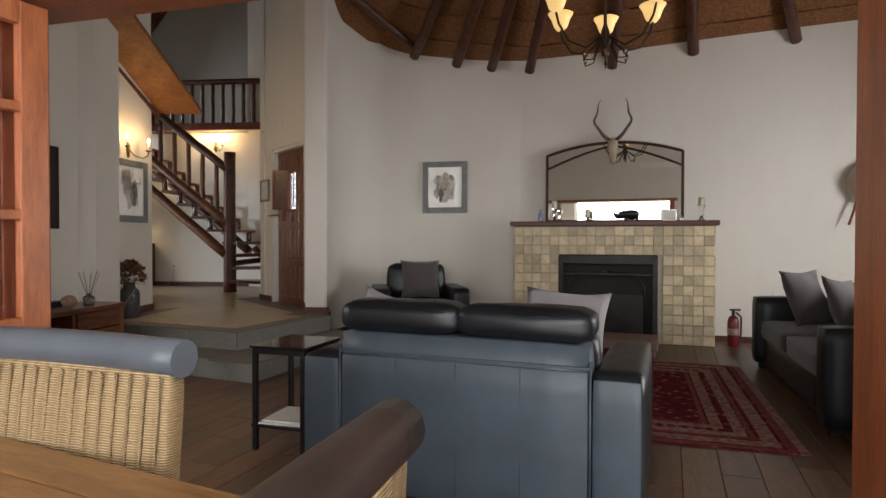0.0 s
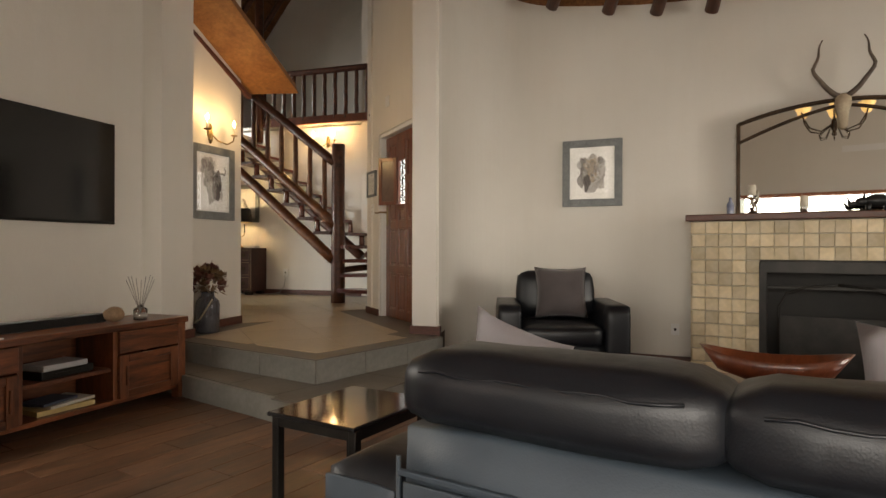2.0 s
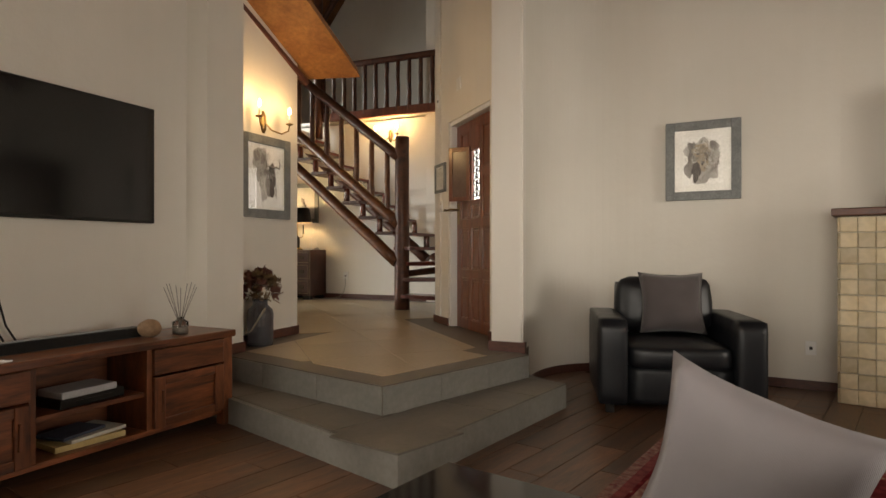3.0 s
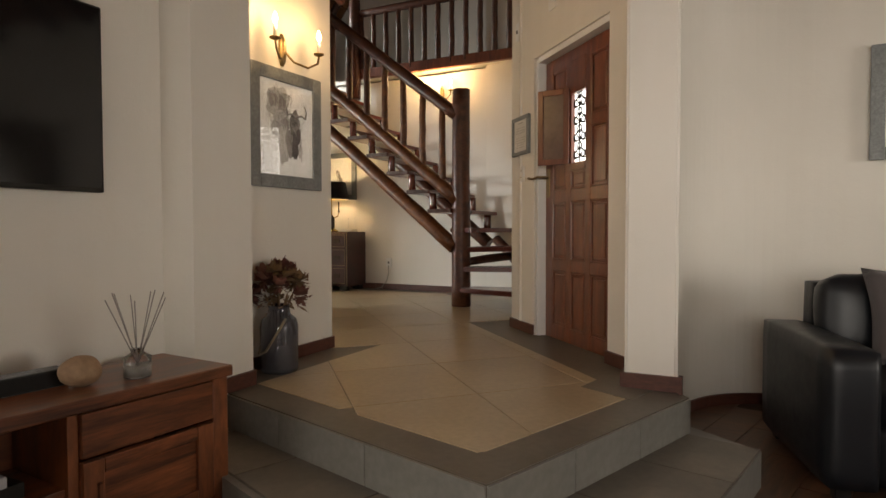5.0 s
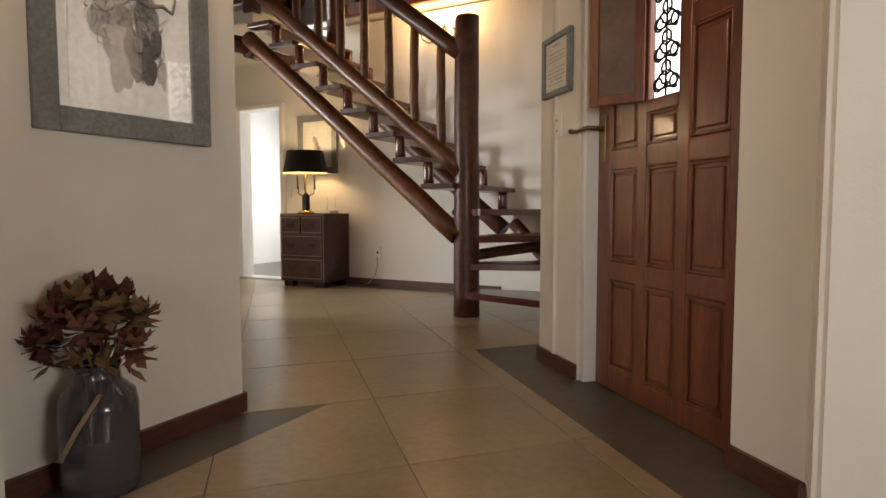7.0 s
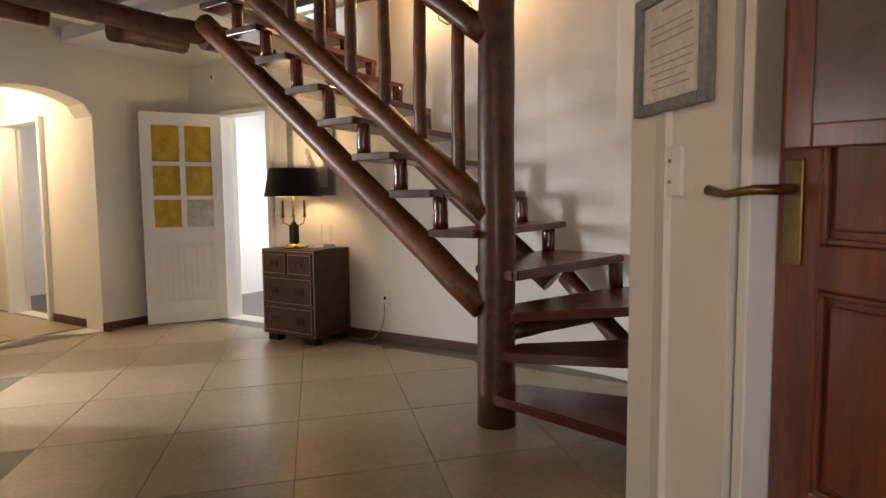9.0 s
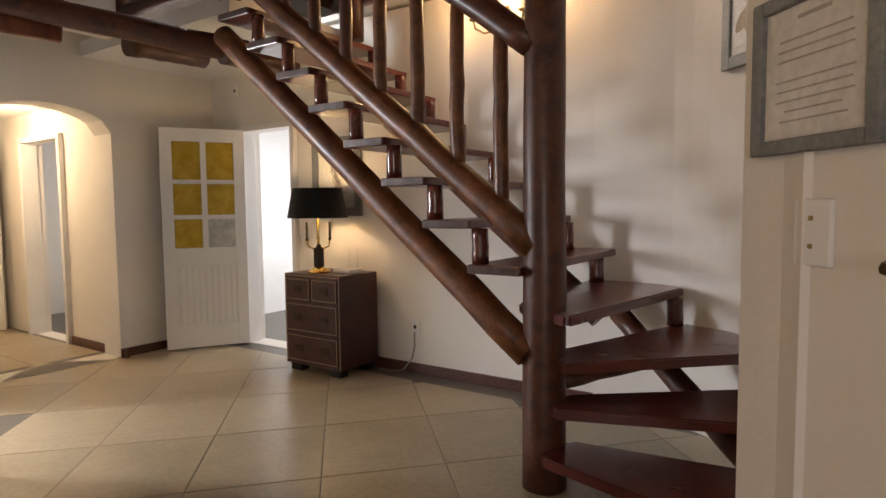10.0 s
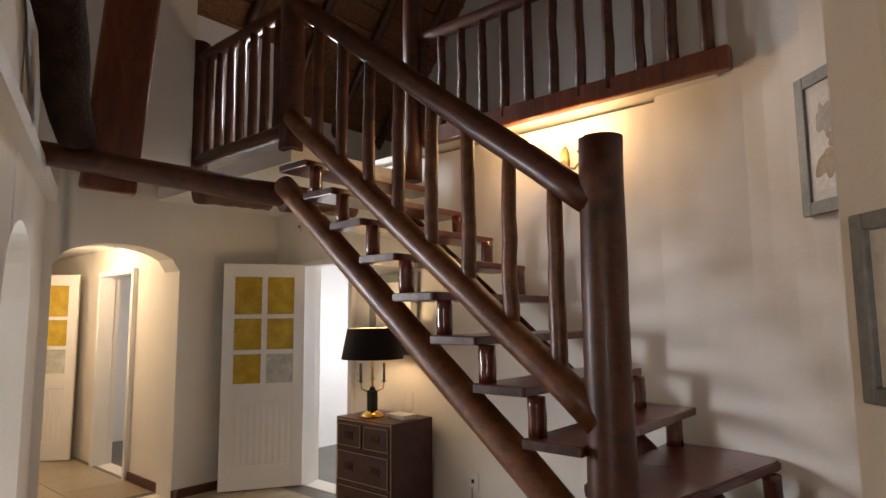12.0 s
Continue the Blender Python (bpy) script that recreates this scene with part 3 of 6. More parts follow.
def hall_beams():
    def lg(p, q, r, label, s):
        tagged(part("log_beam", log_bm(p, q, r, r, 10, 0.005, s), POLE), label, "beam", "log beams of the hall")
    lg((-6.98, 7.35, 2.92), (-5.83, 8.74, 2.63), 0.078, "thick brown log beam crossing the hall to the stair top", 3)
    lg((-6.68, 8.42, 2.765), (-6.68, 9.0, 2.79), 0.09, "brown log joist with its sawn end showing", 4)
    lg((-5.90, 8.60, 2.60), (-5.90, 9.2, 2.63), 0.06, "brown log joist with its sawn end showing", 5)
    bm = bmesh.new()
    box(bm, -6.71, 7.90, 3.55, 0.08, 0.33, 1.75, 0.02, Euler((radians(-4), 0, radians(-19))).to_matrix().to_4x4())
    tagged(part("roof_plank", bm, DOORWOOD), "broad red-brown roof timber hanging by the hall wall", "beam")
    tagged(part("log_strut", log_bm((-6.66, 7.62, 2.95), (-5.58, 7.03, 4.15), 0.115, 0.15, 10, 0.016, 8, 16), BARK), "dark rough-barked log strut leaning against the hall wall", "beam")


hall_beams()


def sun_block_shell():
    """Unseen plain walls and roof slab, added to keep sun from leaking indoors."""
    wall_run("wall_sun_block", [(-13.2, -0.5), (-13.2, 13.0), (7.2, 13.0), (7.2, -0.5)], 0.2, 0, 7.0, WALL, "unseen plain wall added round the house to block sun")
    wall_run("wall_sun_block_south", [(7.2, 0.3), (-13.2, 2.2)], -0.15, 3.0, 7.0, WALL, "unseen plain wall added above the terrace roof to block sun")
    structure(part("roof", prism(bmesh.new(), [(-13.4, 0.2), (7.4, 0.2), (7.4, 13.2), (-13.4, 13.2)], 7.0, 7.15), THATCH), "unseen flat roof slab added over the house to block sun", "roof")


sun_block_shell()


# ---- stairs ----
POST = (-3.68, 8.62)


def stub(name, x, y, z0, z1, r, material, parent, seed):
    """Short turned log block standing between two treads."""
    return part(name, log_bm((x, y, z0), (x, y, z1), r, r * 0.96, 4, 0.002, seed, 12), material, parent)


def staircase():
    s = thing("staircase", "open log staircase with red-brown treads winding round a post", "staircase", (0, 0, 0))
    part("newel_post", log_bm((*POST, PZ), (*POST, 2.585), 0.1, 0.09, 12, 0.003, 11, 20), POLE, s, "thick dark log newel post")
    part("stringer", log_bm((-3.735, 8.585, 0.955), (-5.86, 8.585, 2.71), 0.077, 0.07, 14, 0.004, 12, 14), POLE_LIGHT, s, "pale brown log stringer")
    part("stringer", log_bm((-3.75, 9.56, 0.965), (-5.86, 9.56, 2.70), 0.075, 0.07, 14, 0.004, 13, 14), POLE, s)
    # straight flight: each plank rests on the stringers and on stubs from the plank below
    for k in range(8):
        x, z = -4.015 - 0.2535 * k, 1.354 + 0.2075 * k
        y0, y1 = 8.50, 9.80 if k == 0 else 9.70
        bm = cube(x + 0.136, (y0 + y1) / 2, z - 0.021, 0.275, y1 - y0, 0.042, 0.007)
        part("tread", bm, TREAD, s)
        part("tread_end", cube(x + 0.136, y0 - 0.0035, z - 0.021, 0.262, 0.006, 0.036, 0.002), TREAD_GREY, s, "greyed worn end grain")
        if k < 7:
            for y in (8.565, 9.6):
                stub("riser_block", x + 0.035, y, z, z + 0.166, 0.04, TREADPOLE, s, 20 + k)
    # winding treads round the post
    winders = [
        (0.545, [(-3.64, 8.46), (-2.56, 8.19), (-2.53, 8.50), (-2.57, 8.84), (-3.60, 8.70)], (-2.70, 8.72)),
        (0.755, [(-3.60, 8.475), (-2.60, 8.83), (-2.69, 9.10), (-2.84, 9.31), (-3.62, 8.70)], (-2.88, 9.16)),
        (0.958, [(-3.55, 8.465), (-2.86, 9.12), (-2.90, 9.38), (-3.06, 9.56), (-3.32, 9.66), (-3.65, 8.72)], (-3.335, 9.57)),
        (1.156, [(-3.52, 8.50), (-3.31, 9.70), (-3.56, 9.79), (-3.90, 9.79), (-3.86, 8.70)], (-3.83, 9.70)),
    ]
    for k, (z, poly, foot) in enumerate(winders):
        bm = prism(bmesh.new(), poly, z - 0.048, z)
        up = [e for e in bm.edges if abs(e.verts[0].co.z - e.verts[1].co.z) > 0.02]
        bmesh.ops.bevel(bm, geom=up, offset=0.03, segments=3, affect="EDGES", clamp_overlap=True)
        rim = [e for e in bm.edges if abs(e.verts[0].co.z - e.verts[1].co.z) < 1e-5]
        bmesh.ops.bevel(bm, geom=rim, offset=0.008, segments=2, affect="EDGES", clamp_overlap=True)
        part("winder_tread", bm, TREAD, s, "glossy red wedge tread")
        top = (winders[k + 1][0] - 0.048) if k < 3 else 1.312
        stub("riser_block", *foot, z, top, 0.045, TREADPOLE, s, 40 + k)
    part("carriage", log_bm((-2.78, 9.02, PZ + 0.03), (-3.60, 9.42, 1.03), 0.06, 0.055, 8, 0.006, 48), POLE, s)
    part("carriage", log_bm((-3.66, 8.74, 0.80), (-3.20, 9.50, 0.87), 0.045, 0.045, 8, 0.006, 49), POLE, s)
    # sloping rails and balusters
    part("handrail", log_bm((-3.70, 8.60, 2.31), (-5.80, 8.60, 3.935), 0.066, 0.06, 16, 0.005, 14, 14), POLE, s, "dark log handrail")
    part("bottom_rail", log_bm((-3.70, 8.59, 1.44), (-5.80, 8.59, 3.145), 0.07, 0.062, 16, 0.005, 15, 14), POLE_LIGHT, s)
    for k in range(8):
        x = -3.885 - 0.236 * k
        f = (-3.70 - x) / 2.10
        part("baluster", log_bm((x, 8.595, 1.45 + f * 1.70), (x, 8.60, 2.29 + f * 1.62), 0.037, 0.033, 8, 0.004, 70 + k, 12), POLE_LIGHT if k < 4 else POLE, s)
    return s


staircase()


def loft_railing():
    s = thing("loft_railing", "dark log railing round the stair head in the loft", "railing", (0, 0, 0))
    for x, z0, z1, r in ((-5.845, 2.95, 4.05, 0.08), (-7.13, 2.95, 4.07, 0.09)):
        part("newel_post", log_bm((x, 8.62, z0), (x, 8.62, z1), r, r, 6, 0.003, int(-x * 10), 14), POLE, s)
    part("top_rail", log_bm((-5.8, 8.62, 3.93), (-7.15, 8.62, 3.93), 0.05, 0.05, 6, 0.004, 81), POLE, s)
    part("bottom_rail", log_bm((-5.8, 8.62, 3.09), (-7.15, 8.62, 3.09), 0.05, 0.05, 6, 0.004, 82), POLE, s)
    for k in range(7):
        x = -6.01 - 0.155 * k
        part("baluster", log_bm((x, 8.62, 3.09), (x, 8.62, 3.93), 0.033, 0.03, 5, 0.003, 90 + k, 9), POLE, s)


def gallery_railing():
    s = thing("gallery_railing", "dark log railing along the gallery above the stair wall", "railing", (0, 0, 0))
    bm = cube(-4.55, 9.66, 3.205, 2.26, 0.07, 0.13, 0.012)
    part("bottom_rail", bm, DOORWOOD, s, "red-brown planed fascia rail")
    part("top_rail", log_bm((-3.48, 9.66, 4.0), (-5.75, 9.66, 4.0), 0.05, 0.05, 8, 0.004, 101), POLE, s)
    for k in range(12):
        x = -3.53 - 0.19 * k
        part("baluster", log_bm((x, 9.66, 3.2), (x, 9.66, 4.0), 0.036, 0.032, 6, 0.004, 110 + k, 10), POLE, s)
    tagged(part("roof_post", log_bm((-5.70, 9.62, 2.88), (-5.70, 9.62, 5.6), 0.075, 0.07, 10, 0.004, 130, 14), POLE), "dark upright log from the loft floor to the roof", "post")


loft_railing()
gallery_railing()


# ---- entrance door ----
def entrance_door():
    o = Vector((*DW[0], 0)) + Vector((*DD, 0)) * 0.81
    a = math.degrees(math.atan2(DD.y, DD.x)) + 180
    d = thing("door_1", "panelled red-brown entrance door with a small grille window", "door", (o.x, o.y, PZ), a, kind="structure")
    Wd, Hd, T = 0.95, 2.02, 0.045
    y0 = 0.095
    fr = bmesh.new()
    for sx in (-1, 1):
        box(fr, sx * (Wd / 2 + 0.019), 0.075, 1.03, 0.032, 0.13, 2.06, 0.004)
        box(fr, sx * (Wd / 2 + 0.007), 0.128, 1.02, 0.02, 0.02, 2.03, 0.003)
    box(fr, 0, 0.075, 2.046, Wd + 0.006, 0.13, 0.044, 0.004)
    part("door_frame", fr, WHITE, d, "white painted door frame")
    bm = bmesh.new()
    xs = [-0.475, -0.365, -0.165, -0.095, 0.095, 0.165, 0.365, 0.475]
    for a0, a1 in ((0, 1), (2, 3), (4, 5), (6, 7)):
        box(bm, (xs[a0] + xs[a1]) / 2, y0, Hd / 2, xs[a1] - xs[a0], T, Hd, 0.006)
    rails = [(0.0, 0.10), (0.50, 0.585), (0.985, 1.075), (1.92, 2.02)]
    for z0, z1 in rails:
        box(bm, 0, y0, (z0 + z1) / 2, Wd - 0.02, T - 0.004, z1 - z0, 0.006)
    for sx in (-1, 1):
        box(bm, sx * 0.265, y0, 1.505, 0.21, T - 0.004, 0.07, 0.006)
    part("leaf", bm, DOORWOOD, d)
    cols = [(-0.365, -0.165), (-0.095, 0.095), (0.165, 0.365)]
    rows = [(0.10, 0.50), (0.585, 0.985), (1.075, 1.47), (1.54, 1.92)]
    for ci, (x0, x1) in enumerate(cols):
        for ri, (z0, z1) in enumerate(rows):
            if ci == 1 and ri == 3:
                continue
            if ci == 1 and ri == 2:
                z0, z1 = 1.075, 1.20
            b2 = cube((x0 + x1) / 2, y0, (z0 + z1) / 2, x1 - x0 + 0.01, 0.016, z1 - z0 + 0.01)
            box(b2, (x0 + x1) / 2, y0 - 0.011, (z0 + z1) / 2, x1 - x0 - 0.05, 0.014, z1 - z0 - 0.05, 0.007)
            mould = 0.012
            for xx in (x0 + mould / 2, x1 - mould / 2):
                box(b2, xx, y0 - 0.014, (z0 + z1) / 2, mould, 0.014, z1 - z0, 0.004)
            for zz in (z0 + mould / 2, z1 - mould / 2):
                box(b2, (x0 + x1) / 2, y0 - 0.014, zz, x1 - x0 - 2 * mould, 0.014, mould, 0.004)
            part("panel", b2, DOORWOOD, d)
    b3 = bmesh.new()
    box(b3, 0, y0, 1.225, 0.20, T + 0.01, 0.05, 0.004)
    box(b3, 0, y0, 1.83, 0.20, T + 0.01, 0.22, 0.004)
    part("window_rail", b3, DOORWOOD, d)
    pane = part("pane", cube(0, y0 + 0.012, 1.485, 0.19, 0.006, 0.48), glow("frosted_daylight_pane", (0.93, 0.96, 1.0), 2.6), d, "bright frosted glass pane")
    g = bmesh.new()
    for k in range(4):
        zc = 1.30 + k * 0.115
        for sx in (-1, 1):
            pts = [(sx * (0.012 + 0.05 * math.sin(t * 0.5) ** 2) + sx * 0.018 * math.sin(t), y0 - 0.008, zc + 0.05 * math.cos(t * 0.5 + 0.3) * math.cos(t * 0.25)) for t in [i * 0.5 for i in range(14)]]
            tube(g, pts, 0.0055, 5)
            ring = [(sx * 0.05 + 0.026 * math.cos(t), y0 - 0.008, zc + 0.026 * math.sin(t)) for t in [i * 0.6 for i in range(10)]]
            tube(g, ring, 0.005, 5)
        tube(g, [(0.028 * math.cos(t), y0 - 0.008, zc + 0.058 + 0.028 * math.sin(t)) for t in [i * 0.6 for i in range(12)]], 0.005, 5)
    tube(g, [(0, y0 - 0.008, 1.25), (0, y0 - 0.008, 1.72)], 0.005, 5)
    part("grille", g, BLACKM, d, "black scrolled iron grille")
    # small hinged shutter of the window, folded open
    sh = Matrix.Translation((-0.105, y0 - 0.03, 1.505)) @ Euler((0, 0, radians(180 + 40))).to_matrix().to_4x4()
    b4 = bmesh.new()
    for cx, cz, sx, sz in ((0.02, 0, 0.04, 0.52), (0.21, 0, 0.04, 0.52), (0.115, 0.24, 0.15, 0.04), (0.115, -0.24, 0.15, 0.04)):
        box(b4, cx, 0, cz, sx, 0.022, sz, 0.003)
    b4.transform(sh)
    shut = part("window_shutter", b4, DOORWOOD, d, "hinged window frame standing open")
    b5 = cube(0.115, 0, 0, 0.15, 0.004, 0.44)
    b5.transform(sh)
    part("shutter_pane", b5, mottled("dusty_pane", (0.10, 0.06, 0.05), (0.16, 0.11, 0.09), 4, 30, 0.2), shut)
    b6 = cube(-0.425, y0 - 0.027, 1.135, 0.045, 0.008, 0.21, 0.003)
    part("lock_plate", b6, OLDBRASS, d, "aged brass lock plate")
    b7 = tube(bmesh.new(), [(-0.425, y0 - 0.03, 1.18), (-0.425, y0 - 0.10, 1.18), (-0.43, y0 - 0.112, 1.18), (-0.51, y0 - 0.118, 1.172), (-0.565, y0 - 0.12, 1.182)], [0.011, 0.010, 0.010, 0.008, 0.012], 8)
    part("door_handle", b7, OLDBRASS, d, "brass lever handle")
    return d


entrance_door()


def terrace_doors():
    """Frame of the wide opening and the folded glazed leaves beside it."""
    o = Vector((*TW[0], 0))
    at = lambda s, off=0.0: o + Vector((*TD, 0)) * s + Vector((TD.y, -TD.x, 0)) * off
    ang = Euler((0, 0, math.atan2(TD.y, TD.x))).to_matrix().to_4x4()
    f = thing("door_frame_terrace", "orange-brown hardwood frame of the wide terrace opening", "door frame", tuple(at(4.0)), 0, kind="structure")
    f.matrix_world = Matrix.Translation(at(4.0)) @ ang
    part("jamb", cube(-1.40, -0.03, 1.03, 0.07, 0.10, 2.06, 0.006), FRAMEWOOD, f)
    part("jamb", cube(1.482, -0.09, 1.03, 0.10, 0.24, 2.06, 0.006), FRAMEWOOD, f)
    part("head", cube(0.06, -0.09, 2.075, 3.06, 0.24, 0.06, 0.006), FRAMEWOOD, f)
    # glazed leaf, swung open against the terrace side
    d = thing("door_2", "orange-brown glazed terrace door leaf with small panes, swung open", "door", (0, 0, 0), kind="structure")
    d.matrix_world = Matrix.Translation(at(2.785, 0.13)) @ Euler((0, 0, radians(70))).to_matrix().to_4x4()
    for x in (-0.05, -0.80):
        part("stile", cube(x, 0, 1.02, 0.10, 0.045, 2.02, 0.006), FRAMEWOOD, d)
    for z in (0.12, 0.52, 0.90, 1.28, 1.66, 2.0):
        part("glazing_bar", cube(-0.425, 0, z, 0.66, 0.04, 0.10 if z in (0.12, 2.0) else 0.035, 0.004), FRAMEWOOD, d)
    part("glazing_bar", cube(-0.425, 0, 1.05, 0.035, 0.038, 1.9, 0.004), FRAMEWOOD, d)
    for z in (0.32, 0.71, 1.09, 1.47, 1.83):
        for x in (-0.60, -0.25):
            p = part("pane", cube(x, 0, z, 0.31, 0.005, 0.33), glass_material("window_glass"), d)
            p.visible_shadow = False
    # boarded shutter leaf folded behind the glazed one
    sh = thing("door_5", "red-brown boarded shutter leaf folded behind the glazed door", "door", (0, 0, 0), kind="structure")
    sh.matrix_world = d.matrix_world.copy()
    for k in range(7):
        part("board", cube(-0.06 - 0.122 * k, 0.075, 1.02, 0.118, 0.025, 2.0, 0.004), DOORWOOD, sh)
    for z in (0.2, 1.0, 1.85):
        part("ledge", cube(-0.425, 0.098, z, 0.82, 0.02, 0.10, 0.003), DOORWOOD, sh)


terrace_doors()


def white_doors():
    def leaf(name, at, rz, label, w=0.72, h=2.0):
        d = thing(name, label, "door", at, rz, kind="structure")
        bm = bmesh.new()
        for x, sx in ((0.05, 0.10), (w - 0.05, 0.10), (w / 2, 0.05)):
            z0 = 0.0 if sx > 0.06 else 0.88
            box(bm, x, 0, (z0 + h) / 2, sx, 0.04, h - z0, 0.004)
        for z, sz in ((0.10, 0.20), (0.84, 0.16), (1.20, 0.04), (1.52, 0.04), (h - 0.06, 0.12)):
            box(bm, w / 2, 0, z, w - 0.1, 0.038, sz, 0.003)
        part("leaf", bm, WHITE, d)
        p = cube(w / 2, 0, 0.48, w - 0.16, 0.02, 0.60)
        for k in range(9):
            box(p, 0.14 + k * (w - 0.28) / 8, 0, 0.48, 0.028, 0.03, 0.52, 0.004)
        part("fluted_panel", p, WHITE, d)
        am = mottled("amber_rippled_glass", (0.42, 0.27, 0.02), (0.60, 0.42, 0.06), 9, 60, 0.15)
        cl = mottled("clear_rippled_glass", (0.40, 0.42, 0.38), (0.62, 0.63, 0.58), 12, 40, 0.12)
        for r, (z0, z1) in enumerate(((0.92, 1.18), (1.22, 1.50), (1.54, h - 0.12))):
            for c, (x0, x1) in enumerate(((0.10, w / 2 - 0.025), (w / 2 + 0.025, w - 0.10))):
                part("pane", cube((x0 + x1) / 2, 0, (z0 + z1) / 2, x1 - x0, 0.008, z1 - z0), cl if (r == 0 and c == 0) else am, d)
        part("lock_plate", cube(w - 0.05, -0.023, 1.0, 0.03, 0.006, 0.16, 0.002), OLDBRASS, d)
        part("door_knob", tube(bmesh.new(), [(w - 0.05, -0.025, 1.03), (w - 0.05, -0.05, 1.03), (w - 0.05, -0.06, 1.03), (w - 0.05, -0.085, 1.03)], [0.01, 0.01, 0.026, 0.018], 10), OLDBRASS, d, "brass door knob")
        return d
    leaf("door_3", (-7.27, 9.80, PZ + 0.01), 180 + 58, "white door with amber glass panes standing open")
    leaf("door_4", (-10.05, 8.80, PZ + 0.01), 180 + 48, "white glazed passage door standing half open", 0.72)
    for nm, x0, x1, y, zt in (("door_frame", -7.31, -6.61, 9.825, 2.36), ("door_frame", -8.755, -9.59, 8.875, 2.33)):
        bm = bmesh.new()
        for x in (x0, x1):
            box(bm, x, y + 0.04, (PZ + zt) / 2, 0.05, 0.16, zt - PZ, 0.004)
        box(bm, (x0 + x1) / 2, y + 0.04, zt, abs(x1 - x0) + 0.05, 0.16, 0.05, 0.004)
        structure(part(nm, bm, WHITE), "white painted wooden door frame", "door frame")


white_doors()


# ---- living-room furniture ----
LEATHER = leather("black_leather", (0.005, 0.006, 0.0085), (0.010, 0.0115, 0.0145), 0.36)
# black leather of the sofa back, its blue-grey daylight sheen put into the colour
SHEENLEATHER = leather("black_leather_back_sheen", (0.035, 0.047, 0.061), (0.050, 0.066, 0.083), 0.42)
GREYFAB = fabric("taupe_grey_fabric", (0.10, 0.085, 0.085))
SILVER = fabric("silver_pink_satin", (0.28, 0.255, 0.268), 0.55)
SEATFAB = fabric("charcoal_seat_fabric", (0.055, 0.047, 0.048))
ACACIA = wood("oiled_acacia", (0.032, 0.009, 0.005), (0.25, 0.08, 0.028), (3, 3, 0.9), 0.34, 2.4, 0.2, coat=0.2, per_piece=True)
ACACIAX = wood("oiled_acacia_front", (0.032, 0.009, 0.005), (0.27, 0.085, 0.03), (0.9, 6, 8), 0.34, 2.4, 0.2, coat=0.2, per_piece=True)
BLACKGLASS = mottled("black_glass", (0.006, 0.006, 0.007), (0.010, 0.010, 0.011), 2, 30, 0.06, 0, 0.0)
PAPER = mottled("white_paper", (0.62, 0.60, 0.55), (0.72, 0.70, 0.66), 5, 40, 0.8)


def sofa(name, label, category, at, rz, width, seats, arm_w=0.20, arm_h=0.67, depth=0.93, body=None, seat_mat=None, head=True, back_h=0.78, cushion_top=0.92, group="", cushion_z=0.62):
    """Leather sofa; local y=0 is the outer back, +y the front."""
    body = body or LEATHER
    s = thing(name, label, category, at, rz, group)
    iw = width - 2 * arm_w
    part("base", soft_box(iw + 0.02, depth - 0.12, 0.26, 0.02, 0, depth / 2, 0.19, 0.004, 3), body, s, smooth=True)
    for sx in (-1, 1):
        part("arm", soft_box(arm_w, depth, arm_h - 0.06, 0.025, sx * (width - arm_w) / 2, depth / 2, (arm_h + 0.06) / 2, 0.006, 5 + sx, 6), body, s, "padded leather arm", True)
    part("back_frame", soft_box(iw - 0.004, 0.16, back_h - 0.06, 0.02, 0, 0.08, (back_h + 0.06) / 2, 0.003, 9), SHEENLEATHER if head else body, s, smooth=True)
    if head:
        part("back_panel", soft_box(iw - 0.02, 0.016, 0.60, 0.007, 0, -0.004, 0.375, 0.002, 2), SHEENLEATHER, s, "black leather back panel with stitched seams, daylight sheen in its colour", True)
        b = bmesh.new()
        for k in range(1, 3 * seats - 2):
            x = -iw / 2 + iw * k / (3 * seats - 2)
            tube(b, [(x, -0.012, 0.09), (x, -0.013, 0.67)], 0.0025, 5)
        box(b, 0, -0.006, 0.69, iw, 0.012, 0.012, 0.003)
        for sx in (-1, 1):
            tube(b, [(sx * iw / 2, -0.006, 0.07), (sx * iw / 2, -0.006, 0.72)], 0.005, 6)
        part("seam", b, SHEENLEATHER, s)
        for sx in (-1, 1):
            part("arm_back", soft_box(arm_w - 0.02, 0.014, arm_h - 0.10, 0.006, sx * (width - arm_w) / 2, -0.003, arm_h / 2 + 0.03, 0.002, 3), SHEENLEATHER, s, smooth=True)
    cw = iw / seats
    for k in range(seats):
        x = -iw / 2 + cw * (k + 0.5)
        part("seat_cushion", soft_box(cw - 0.012, depth - 0.24, 0.17, 0.045, x, depth / 2 + 0.09, 0.385, 0.02, k + 11, 7), seat_mat or body, s, smooth=True)
        part("back_cushion", soft_box(cw - 0.012, 0.19, 0.40, 0.06, x, 0.25, cushion_z, 0.025, k + 17, 7, Euler((radians(8), 0, 0)).to_matrix().to_4x4()), body, s, smooth=True)
        if head:
            part("headrest", soft_box(cw + 0.006, 0.225, 0.13, 0.045, x, 0.105, cushion_top - 0.072, 0.014, k + 23, 9), body, s, "puffed black leather headrest", True)
            b = bmesh.new()
            tube(b, [(x - cw / 2 + 0.05 + (cw - 0.1) * i / 12, -0.012 + 0.003 * math.sin(i * 2.2), cushion_top - 0.035 + 0.003 * math.sin(i * 1.7)) for i in range(13)], 0.003, 5)
            part("piping", b, LEATHER, s)
    for sx in (-1, 1):
        for y in (0.08, depth - 0.08):
            part("foot", cube(sx * (width / 2 - 0.08), y, 0.03, 0.06, 0.06, 0.06, 0.006), BLACKM, s)
    return s


